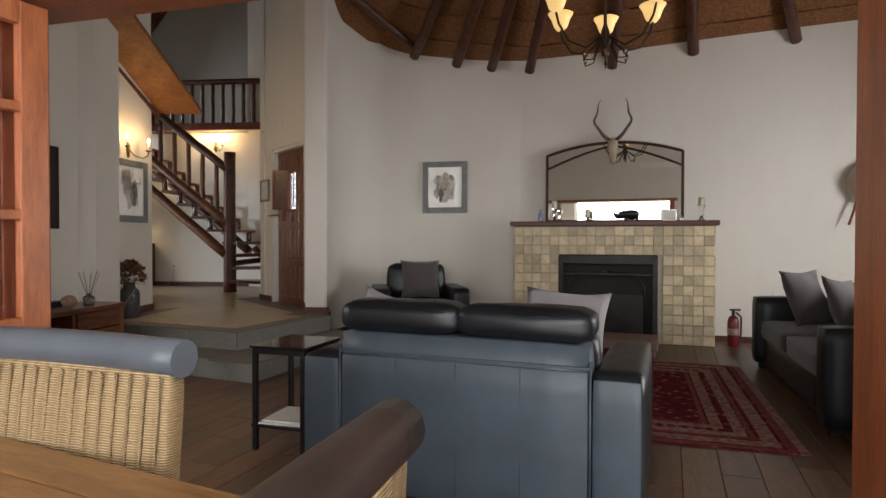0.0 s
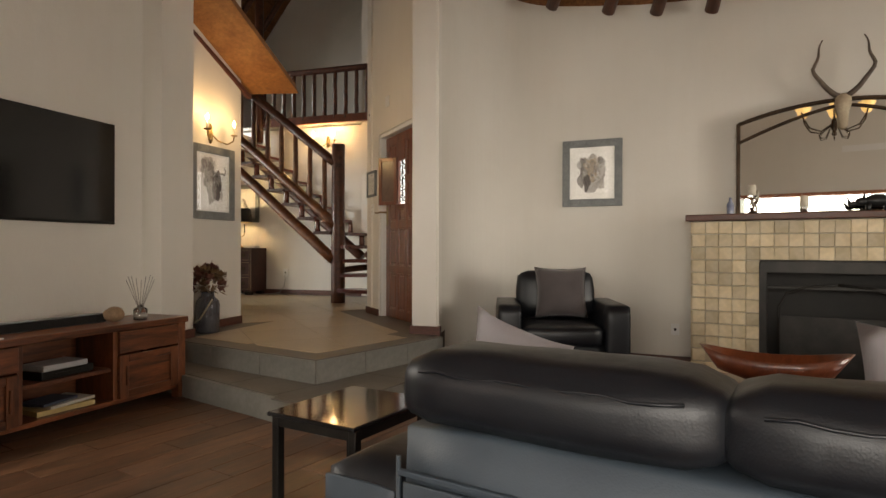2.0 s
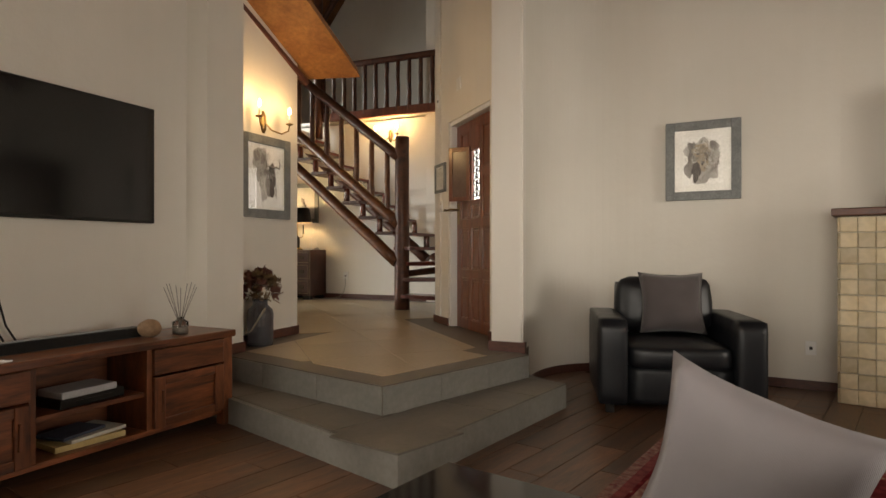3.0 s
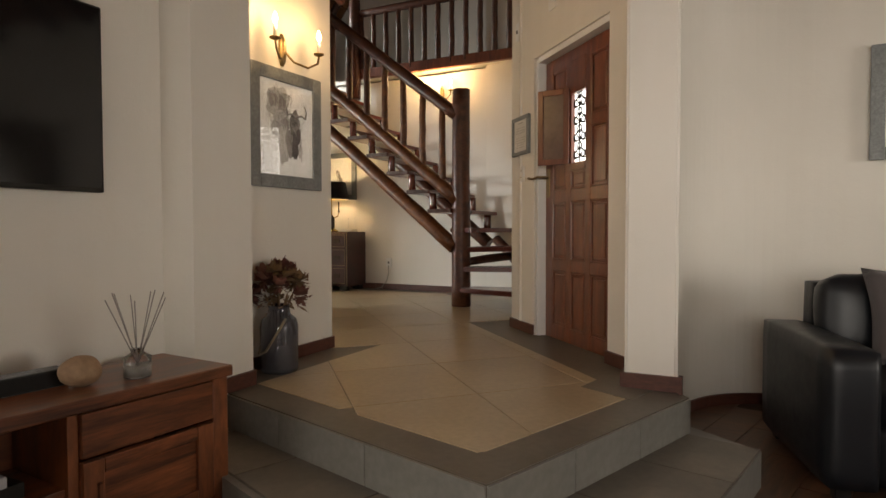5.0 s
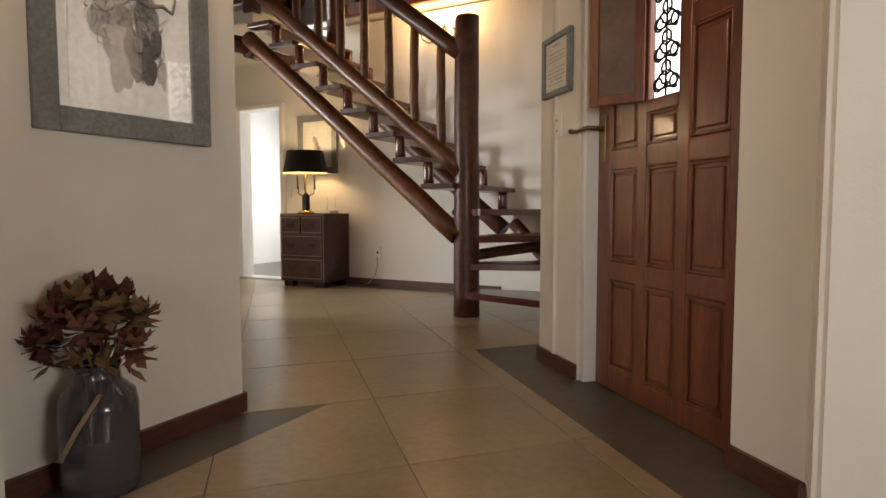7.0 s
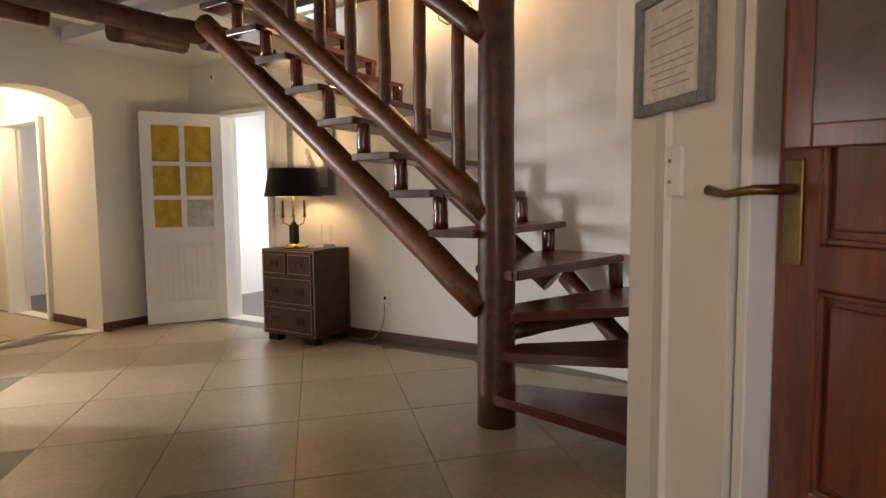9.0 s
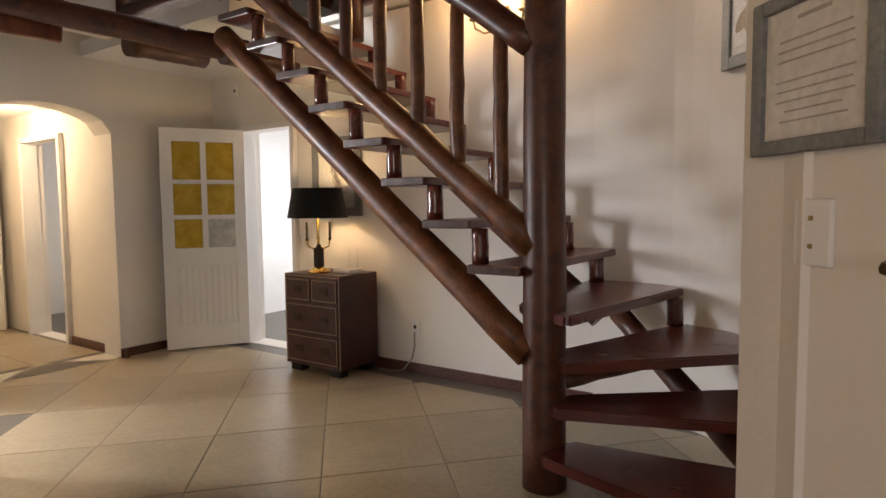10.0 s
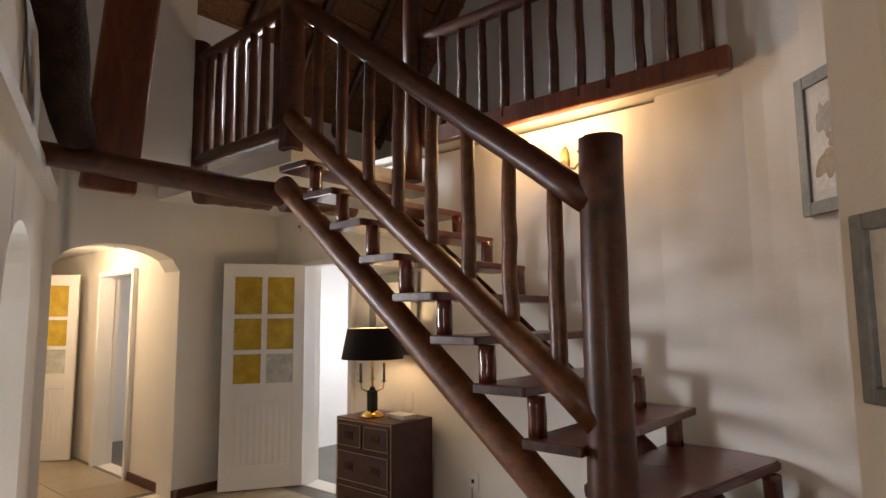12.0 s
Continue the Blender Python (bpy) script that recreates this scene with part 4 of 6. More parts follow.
sofa("sofa", "black leather two-seat sofa with daylight sheen coloured into its back panels", "sofa", (0.495, 1.86, 0), -15.4, 1.52, 2)
sofa("sofa", "dark leather sofa with charcoal seat cushions by the end wall", "sofa", (3.74, 4.02, 0), 78.5, 2.25, 2, seat_mat=SEATFAB, head=False, cushion_top=0.9)
sofa("armchair", "black leather armchair with broad arms by the fireplace", "armchair", (-0.42, 6.83, 0), 194, 1.08, 1, arm_h=0.645, head=False, back_h=0.86, cushion_z=0.695)


def cushion(label, at, rot, size, material, seed=1, thick=0.16):
    ob = part("throw_pillow", pillow_bm(size, size, thick, 12, 0.5, 1.0, 0.01, seed), material, smooth=True)
    ob.matrix_world = pose(*at, *rot)
    return tagged(ob, label, "cushion", "throw pillows")


cushion("taupe square throw pillow on the armchair", (-0.285, 6.43, 0.72), (74, 0, 13), 0.47, GREYFAB, 2, 0.17)
cushion("silver satin throw pillow against the sofa arm", (0.985, 2.27, 0.765), (60, 3, -14), 0.42, SILVER, 3, 0.15)
slumped = cushion("silver-pink satin throw pillow slumped on the sofa", (0, 0, 0), (0, 0, 0), 0.36, SILVER, 4, 0.12)
eu = Vector((0.90, -0.36, -0.27)).normalized()
ew = Vector((-0.10, -0.04, 1.0))
ew = (ew - eu * ew.dot(eu)).normalized()
en = eu.cross(ew)
ec = Vector((-0.075, 2.83, 0.90)) + eu * 0.135 - ew * 0.165
slumped.matrix_world = Matrix(((eu.x, ew.x, en.x, ec.x), (eu.y, ew.y, en.y, ec.y), (eu.z, ew.z, en.z, ec.z), (0, 0, 0, 1)))
cushion("grey throw pillow on the dark sofa", (3.28, 4.75, 0.70), (70, 0, 32), 0.50, GREYFAB, 5, 0.16)
cushion("grey throw pillow on the dark sofa", (3.24, 4.05, 0.68), (68, 6, 40), 0.50, GREYFAB, 6, 0.16)


def side_table():
    t = thing("side_table", "black side table with a dark glass top and a lower shelf", "table", (-0.52, 2.745, 0), -13)
    part("tabletop", cube(0.01, 0, 0.59, 0.35, 0.42, 0.014, 0.004), BLACKGLASS, t, "glossy black glass top")
    part("frame", box(box(box(box(bmesh.new(), 0.01, 0.18, 0.565, 0.31, 0.02, 0.03), 0.01, -0.18, 0.565, 0.31, 0.02, 0.03), 0.165, 0, 0.565, 0.02, 0.34, 0.03), -0.145, 0, 0.565, 0.02, 0.34, 0.03), BLACKM, t)
    for x in (-0.145, 0.165):
        for y in (-0.18, 0.18):
            part("leg", cube(x, y, 0.29, 0.028, 0.028, 0.58, 0.003), BLACKM, t)
    part("shelf", cube(0, 0, 0.14, 0.34, 0.38, 0.015, 0.003), BLACKM, t)
    ob = part("magazine", box(cube(0, 0, 0, 0.26, 0.30, 0.012, 0.002), 0.01, 0.005, 0.012, 0.25, 0.29, 0.01, 0.002), PAPER)
    ob.matrix_world = pose(-0.53, 2.72, 0.155, 0, 0, -10)
    tagged(ob, "printed magazines lying on the side table shelf", "magazine")


side_table()


def coffee_table():
    t = thing("coffee_table", "low dark red-brown wooden coffee table on the rug", "table", (1.20, 4.02, 0), -15)
    part("tabletop", cube(0, 0, 0.42, 1.30, 0.75, 0.05, 0.008), TREAD, t)
    for x in (-0.57, 0.57):
        for y in (-0.3, 0.3):
            part("leg", cube(x, y, 0.20, 0.08, 0.08, 0.40, 0.006), TREAD, t)
    part("apron", box(cube(0, 0.32, 0.36, 1.14, 0.025, 0.08), 0, -0.32, 0.36, 1.14, 0.025, 0.08), TREAD, t)
    bm = bmesh.new()
    n = 16
    prof = [(0.02, 0.0), (0.4, 0.01), (0.75, 0.05), (1.0, 0.12), (0.95, 0.12), (0.7, 0.06), (0.35, 0.025), (0.02, 0.02)]
    rings = [[bm.verts.new((0.34 * r * math.cos(a), 0.15 * r * math.sin(a), z + 0.05 * (r * math.cos(a)) ** 2 * (z > 0.1))) for a in [2 * math.pi * k / n for k in range(n)]] for r, z in prof]
    for a, b in zip(rings, rings[1:]):
        for k in range(n):
            bm.faces.new((a[k], a[(k + 1) % n], b[(k + 1) % n], b[k]))
    bm.faces.new(rings[0][::-1])
    bm.faces.new(rings[-1])
    ob = part("wooden_bowl", bm, DOORWOOD, smooth=True)
    ob.matrix_world = pose(1.02, 4.30, 0.446, 0, 0, -10)
    tagged(ob, "boat-shaped dark wooden bowl on the coffee table", "bowl")


coffee_table()


def rug():
    """Red oriental rug: border bands, medallion and small motifs in raised pile."""
    m, nt, b = node_material("red_rug_pile", 0.95, 0, 0.1)
    v = coords(nt, "Object")
    n1 = noise_tex(nt, v, 30, 3)
    vo = nt.nodes.new("ShaderNodeTexVoronoi")
    vo.inputs["Scale"].default_value = 14
    nt.links.new(v, vo.inputs["Vector"])
    col = ramp(nt, vo.outputs["Distance"], [(0.12, (0.34, 0.25, 0.19)), (0.26, (0.22, 0.03, 0.035)), (0.55, (0.12, 0.012, 0.018))])
    col = mix(nt, col, ramp(nt, n1, [(0.3, (0.8, 0.8, 0.8)), (0.7, (1.1, 1.1, 1.1))]), 1.0, "MULTIPLY")
    nt.links.new(col, b.inputs["Base Color"])
    bump(nt, b, n1, 0.4, 0.004)
    cream = mottled("cream_rug_pile", (0.17, 0.035, 0.036), (0.37, 0.24, 0.19), 24, 60, 0.95, 0, 0.3)
    dark = mottled("dark_red_rug_pile", (0.12, 0.012, 0.017), (0.26, 0.055, 0.055), 18, 60, 0.95, 0, 0.3)
    r = thing("rug", "red patterned oriental rug on the plank floor", "rug", (1.10, 4.33, 0.001), -12)
    L, W = 3.05, 2.45
    part("field", cube(0, 0, 0.004, L, W, 0.008), m, r)
    for k, (i, w, mt) in enumerate(((0.0, 0.05, dark), (0.075, 0.085, cream), (0.185, 0.03, dark), (0.225, 0.19, cream), (0.43, 0.03, dark))):
        bm = bmesh.new()
        for sx in (-1, 1):
            box(bm, sx * (L / 2 - i - w / 2), 0, 0.0085, w, W - 2 * i, 0.0025)
            box(bm, 0, sx * (W / 2 - i - w / 2), 0.0085, L - 2 * i - 2 * w, w, 0.0025)
        part("border_band", bm, mt, r)
    bm = bmesh.new()
    for k in range(130):
        side, f = k % 4, (k // 4) / 32.5
        x, y = (-L / 2 + 0.32 + f * (L - 0.64), (W / 2 - 0.32) * (1 if side == 0 else -1)) if side < 2 else ((L / 2 - 0.32) * (1 if side == 2 else -1), -W / 2 + 0.32 + f * (W - 0.64))
        box(bm, x, y, 0.0105, 0.05, 0.05, 0.002, 0, Euler((0, 0, radians(45 * (k % 2)))).to_matrix().to_4x4())
    part("border_motif", bm, m, r)
    for i, (rx, ry, mt) in enumerate(((0.80, 0.56, dark), (0.70, 0.48, cream), (0.62, 0.42, m), (0.36, 0.26, dark), (0.28, 0.20, cream), (0.18, 0.12, dark))):
        bm = bmesh.new()
        vs = [bm.verts.new((rx * math.cos(a) * (1 + 0.04 * math.cos(16 * a)), ry * math.sin(a) * (1 + 0.04 * math.cos(16 * a)), 0.0095 + 0.0012 * i)) for a in [2 * math.pi * k / 96 for k in range(96)]]
        bm.faces.new(vs)
        part("medallion", bm, mt, r)
    for sx in (-1, 1):
        bm = bmesh.new()
        for k in range(120):
            y = -W / 2 + W * (k + 0.5) / 120
            box(bm, sx * (L / 2 + 0.03), y, 0.003, 0.06, 0.009, 0.003, 0, Euler((0, 0, radians(8 * math.sin(k * 2.3)))).to_matrix().to_4x4())
        part("fringe", bm, cream, r)


rug()

# ---- fireplace ----
FO, FA = Vector((0.84, 6.78, 0)), -12.5
FM = Matrix.Translation(FO) @ Euler((0, 0, radians(FA))).to_matrix().to_4x4()
FW = 2.25


def fireplace():
    f = thing("fireplace", "sandstone-tiled fireplace with a black steel firebox", "fireplace", tuple(FO), FA)
    bm = bmesh.new()
    for x0, x1, z0, z1 in ((0, 0.53, 0, 1.355), (1.66, FW, 0, 1.355), (0.53, 1.66, 1.02, 1.355)):
        box(bm, (x0 + x1) / 2, 0.20, (z0 + z1) / 2, x1 - x0, 0.37, z1 - z0)
    part("masonry", bm, mottled("tile_mortar", (0.42, 0.37, 0.28), (0.5, 0.45, 0.36), 8, 50, 0.9), f)
    part("mantel", cube(FW / 2, 0.15, 1.386, FW + 0.10, 0.44, 0.055, 0.008), wood("dark_mantel_timber", (0.05, 0.018, 0.012), (0.14, 0.05, 0.03), (1, 8, 8), 0.4), f, "dark timber mantel shelf")
    b = bmesh.new()
    box(b, 1.095, 0.36, 0.52, 1.12, 0.02, 1.0)
    box(b, 0.545, 0.19, 0.51, 0.02, 0.34, 1.0)
    box(b, 1.645, 0.19, 0.51, 0.02, 0.34, 1.0)
    box(b, 1.095, 0.19, 1.01, 1.12, 0.34, 0.02)
    box(b, 1.095, 0.19, 0.015, 1.12, 0.34, 0.03)
    part("firebox", b, mottled("sooty_steel", (0.008, 0.007, 0.006), (0.022, 0.018, 0.015), 4, 40, 0.6), f, "sooty black firebox")
    b = bmesh.new()
    for x in (0.56, 1.63):
        box(b, x, 0.01, 0.5, 0.06, 0.03, 1.0, 0.004)
    box(b, 1.095, 0.01, 0.96, 1.06, 0.03, 0.10, 0.004)
    box(b, 1.095, 0.01, 0.79, 1.06, 0.02, 0.03, 0.004)
    part("surround", b, BLACKM, f)
    b = bmesh.new()
    for sx in (-1, 1):
        tube(b, [(1.095 + sx * 0.42, 0.0, 0.05), (1.095 + sx * 0.42, 0.0, 0.62), (1.095 + sx * 0.36, 0.0, 0.74), (1.095 + sx * 0.22, 0.0, 0.80), (1.095, 0.0, 0.82)], 0.012, 6)
    box(b, 1.095, 0.03, 0.30, 0.82, 0.01, 0.5)
    part("fire_screen", b, BLACKM, f, "black arched mesh screen")
    # front tiles
    px = FW / 21
    for r in range(12):
        for c in range(21):
            x, z = (c + 0.5) * px, (r + 0.5) * 0.1128
            if 0.53 - 0.03 < x < 1.66 + 0.03 and z < 1.0:
                continue
            t = new("tile", fireplace_tile_mesh[(r * 7 + c * 3) % 3])
            t.parent = f
            t.matrix_local = Matrix.Translation((x, 0.012 - random.uniform(0, 0.003), z)) @ Euler((0, radians(random.choice((0, 90, 180, 270))), 0)).to_matrix().to_4x4()
    for r in range(12):
        for k, (sx, y) in enumerate(((-1, 0.06), (-1, 0.173), (-1, 0.286), (1, 0.06), (1, 0.173), (1, 0.286))):
            t = new("tile", fireplace_tile_mesh[k % 3])
            t.parent = f
            t.matrix_local = Matrix.Translation((-0.004 if sx < 0 else FW + 0.004, y, (r + 0.5) * 0.1128)) @ Euler((0, 0, radians(90 * sx))).to_matrix().to_4x4()
    return f


def tile_mesh(name, s, t, material, seed):
    rnd = random.Random(seed)
    bm = cube(0, 0, 0, s, t, s, 0.004, None, 1)
    for v in bm.verts:
        v.co.x += rnd.uniform(-0.0015, 0.0015)
        v.co.z += rnd.uniform(-0.0015, 0.0015)
    me = bpy.data.meshes.new(name)
    bm.to_mesh(me)
    bm.free()
    me.materials.append(material)
    return me


fireplace_tile_mesh = [tile_mesh("fireplace_tile", 0.105, 0.022, FPTILE, k) for k in range(3)]
fireplace()


def on_mantel(u, v, z=1.414):
    return FM @ Vector((u, v, z))


def mirror():
    m = thing("mirror", "iron-framed arched mirror standing on the mantel", "mirror", tuple(on_mantel(1.14, 0.315)), FA)
    m.matrix_world = m.matrix_world @ Euler((radians(-0.2), 0, 0)).to_matrix().to_4x4()
    hw = 0.795
    top = lambda x: 0.83 + 0.135 * (1 - (x / hw) ** 2)
    low = lambda x: 0.66 + 0.26 * (1 - abs(x / hw) ** 1.4)
    xs = [-hw + 2 * hw * i / 24 for i in range(25)]
    bm = bmesh.new()
    vs = [bm.verts.new((x, 0, 0.0)) for x in (-hw, hw)] + [bm.verts.new((x, 0, top(x))) for x in xs[::-1]]
    f = bm.faces.new([vs[0], vs[1]] + vs[2:])
    r = bmesh.ops.extrude_face_region(bm, geom=[f])
    for v in [g for g in r["geom"] if isinstance(g, bmesh.types.BMVert)]:
        v.co.y += 0.006
    bmesh.ops.recalc_face_normals(bm, faces=bm.faces[:])
    mm, nt, b = node_material("silvered_mirror", 0.02, 1.0)
    b.inputs["Base Color"].default_value = (0.78, 0.77, 0.74, 1)
    part("mirror_glass", bm, mm, m, "aged silvered glass")
    b2 = bmesh.new()
    for x in (-hw, hw):
        box(b2, x, -0.008, 0.415, 0.032, 0.026, 0.84, 0.004)
    box(b2, 0, -0.008, 0.012, 2 * hw, 0.026, 0.026, 0.004)
    tube(b2, [(x, -0.008, top(x)) for x in xs], 0.017, 8)
    tube(b2, [(x, -0.012, low(x)) for x in xs], 0.013, 8)
    part("frame", b2, IRON, m, "dark rusted iron frame")


mirror()


def skull():
    """Horned skull ornament hung above the mirror."""
    o = on_mantel(1.14, 0.30, 2.30)
    bm = bmesh.new()
    for sx in (-1, 1):
        pts = [(sx * (0.02 + 0.19 * math.sin(min(1, t / 0.5) * math.pi / 2) - 0.06 * max(0, (t - 0.5) / 0.5) + 0.008 * math.sin(t * 16)), -0.02 - 0.05 * math.sin(t * 3), 0.09 + 0.50 * t) for t in [i / 14 for i in range(15)]]
        tube(bm, pts, [0.024 * (1 - 0.8 * i / 14) for i in range(15)], 9)
    ob = part("antelope_skull", bm, mottled("ribbed_horn", (0.05, 0.035, 0.025), (0.16, 0.12, 0.09), 10, 80, 0.5, 0, 0.4))
    ob.matrix_world = Matrix.Translation(o) @ Euler((0, 0, radians(FA))).to_matrix().to_4x4()
    b2 = bmesh.new()
    lathe(b2, [(0.015, -0.17), (0.035, -0.15), (0.042, -0.05), (0.062, 0.03), (0.058, 0.09), (0.02, 0.12)], 12)
    b2.transform(Matrix.Diagonal((1, 0.6, 1, 1)))
    sk = part("skull", b2, mottled("weathered_bone", (0.32, 0.25, 0.17), (0.5, 0.42, 0.30), 8, 50, 0.7), ob, "pale weathered skull", True)
    sk.location = (0, -0.03, 0)
    tagged(ob, "twisted dark antelope horns on a small pale skull", "trophy")


skull()


def mantel_items():
    def put(ob, u, v, label, cat, rz=0):
        ob.matrix_world = Matrix.Translation(on_mantel(u, v)) @ Euler((0, 0, radians(FA + rz))).to_matrix().to_4x4()
        return tagged(ob, label, cat)
    CRYS = glass_material("cut_glass", (0.95, 0.95, 0.93), 0.08)
    WAX = mottled("ivory_wax", (0.62, 0.56, 0.44), (0.72, 0.66, 0.54), 6, 40, 0.5)
    for u, h, r in ((0.47, 0.16, 0.04), (0.86, 0.05, 0.035), (2.12, 0.17, 0.042)):
        prof = [(r, 0.0), (r * 0.9, 0.012), (r * 0.35, 0.03), (r * 0.55, h * 0.45), (r * 0.3, h * 0.7), (r * 0.9, h * 0.92), (r * 1.0, h)]
        e = thing("candle_holder", "cut-glass candle holder with an ivory pillar candle", "candle holder", tuple(on_mantel(u, 0.08)), FA, "candle holders on the mantel")
        part("holder", lathe(bmesh.new(), prof, 16), CRYS, e, smooth=True)
        part("candle", lathe(bmesh.new(), [(0.032, h + 0.002), (0.033, h + 0.09), (0.02, h + 0.095), (0.004, h + 0.088)], 16), WAX, e, "ivory pillar candle", True)
    bm = lathe(bmesh.new(), [(0.028, 0), (0.03, 0.02), (0.03, 0.09), (0.012, 0.12), (0.012, 0.15)], 14)
    put(part("glass_bottle", bm, mottled("blue_white_bottle", (0.10, 0.12, 0.22), (0.4, 0.42, 0.5), 9, 40, 0.2), smooth=True), 0.30, 0.08, "small blue and white bottle on the mantel", "bottle")
    # carved rhinoceros figurine
    bm = bmesh.new()
    for c, r, sc in (((0, 0, 0.085), 0.055, (1.75, 0.9, 0.95)), ((0.10, 0, 0.08), 0.04, (1.3, 0.9, 0.9)), ((0.155, 0, 0.062), 0.028, (1.5, 0.8, 0.8))):
        bmesh.ops.create_uvsphere(bm, u_segments=14, v_segments=9, radius=r, matrix=Matrix.Translation(c) @ Matrix.Diagonal((*sc, 1)))
    for x in (-0.065, 0.06):
        for y in (-0.028, 0.028):
            tube(bm, [(x, y, 0.0), (x, y, 0.06)], [0.018, 0.021], 8)
    tube(bm, [(0.185, 0, 0.075), (0.205, 0, 0.125)], [0.013, 0.003], 7)
    tube(bm, [(0.165, 0, 0.085), (0.172, 0, 0.11)], [0.010, 0.003], 7)
    for y in (-0.025, 0.025):
        tube(bm, [(0.09, y, 0.11), (0.085, y * 1.3, 0.14)], [0.012, 0.004], 6)
    put(part("figurine", bm, mottled("black_stone", (0.008, 0.008, 0.008), (0.02, 0.02, 0.02), 8, 50, 0.35), smooth=True), 1.36, 0.09, "black carved rhinoceros figurine on the mantel", "figurine", 180)
    for u, w, h in ((1.78, 0.17, 0.14), (1.93, 0.06, 0.04)):
        e = thing("photo_frame", "small silver photo frame leaning on the mirror", "picture frame", tuple(on_mantel(u, 0.20)), FA, "photo frames on the mantel")
        part("frame", box(cube(0, 0, h / 2, w, 0.012, h, 0.003), 0, 0.02, 0.02, 0.02, 0.05, 0.03), mottled("brushed_silver", (0.4, 0.39, 0.37), (0.55, 0.54, 0.52), 6, 60, 0.35, 1.0), e)
        part("photo", cube(0, -0.0075, h / 2, w - 0.035, 0.002, h - 0.035), PAPER, e)


mantel_items()


def picture(name, label, centre, rz, w, h, border, frame_mat, mat_mat, art, inner=0.72, glazed=True):
    """Framed picture; art(bm_list) adds flat tonal shapes on the sheet. Local -y faces the room."""
    p = thing(name, label, "picture", centre, rz)
    b = bmesh.new()
    for sx in (-1, 1):
        box(b, sx * (w - border) / 2, 0, 0, border, 0.028, h, 0.004)
        box(b, 0, 0, sx * (h - border) / 2, w - 2 * border, 0.027, border, 0.004)
    part("frame", b, frame_mat, p)
    part("mat_board", cube(0, 0.004, 0, w - 1.6 * border, 0.008, h - 1.6 * border), mat_mat, p)
    iw, ih = (w - 2 * border) * inner, (h - 2 * border) * (inner + 0.06)
    part("sheet", cube(0, -0.001, 0, iw, 0.003, ih), PAPER, p)
    art(p, iw, ih)
    if not glazed:
        return p
    g = part("glazing", cube(0, -0.0085, 0, w - 1.9 * border, 0.002, h - 1.9 * border), CLEAR, p)
    g.visible_shadow = False
    return p


CLEAR = glass_material("picture_glass")
BLUEGREY = wood("blue_grey_washed_frame", (0.15, 0.16, 0.16), (0.25, 0.26, 0.255), (5, 5, 5), 0.5, 2)
MATB = mottled("white_mat_board", (0.60, 0.58, 0.53), (0.68, 0.66, 0.61), 5, 60, 0.8)
INKS = [mottled("ink_wash_%s" % n, tuple(0.75 * x for x in c), c, 14, 60, 0.85) for n, c in (("dark", (0.15, 0.13, 0.12)), ("mid", (0.29, 0.265, 0.24)), ("pale", (0.46, 0.43, 0.39)), ("ochre", (0.45, 0.36, 0.26)))]


def blob(p, cx, cz, rx, rz, mt, seed, y=-0.004, n=34, rough=0.38, rot=0.0):
    bm = bmesh.new()
    vs = []
    for k in range(n):
        a = 2 * math.pi * k / n
        r = 1 + rough * noise.noise(Vector((math.cos(a) * 1.7 + seed, math.sin(a) * 1.7, seed * 0.7))) * 2
        x, z = rx * r * math.cos(a), rz * r * math.sin(a)
        vs.append(bm.verts.new((cx + x * math.cos(rot) - z * math.sin(rot), y, cz + x * math.sin(rot) + z * math.cos(rot))))
    bm.faces.new(vs)
    part("ink_wash", bm, mt, p)


def scribble(p, cx, cz, rx, rz, n, mt, seed):
    """Loose pen strokes over a patch of the sheet."""
    rnd = random.Random(seed)
    bm = bmesh.new()
    for k in range(n):
        a, q = rnd.uniform(0, 6.28), math.sqrt(rnd.random())
        x, z, t = cx + rx * q * math.cos(a), cz + rz * q * math.sin(a), rnd.gauss(1.3, 0.7)
        ln, c = rnd.uniform(0.012, 0.05), rnd.uniform(-0.012, 0.012)
        dx, dz = ln * math.cos(t), ln * math.sin(t)
        tube(bm, [(x, -0.0075, z), (x + dx * 0.5 - c, -0.0075, z + dz * 0.5 + c), (x + dx, -0.0075, z + dz)], rnd.uniform(0.0006, 0.0016), 3)
    part("ink_strokes", bm, mt, p)


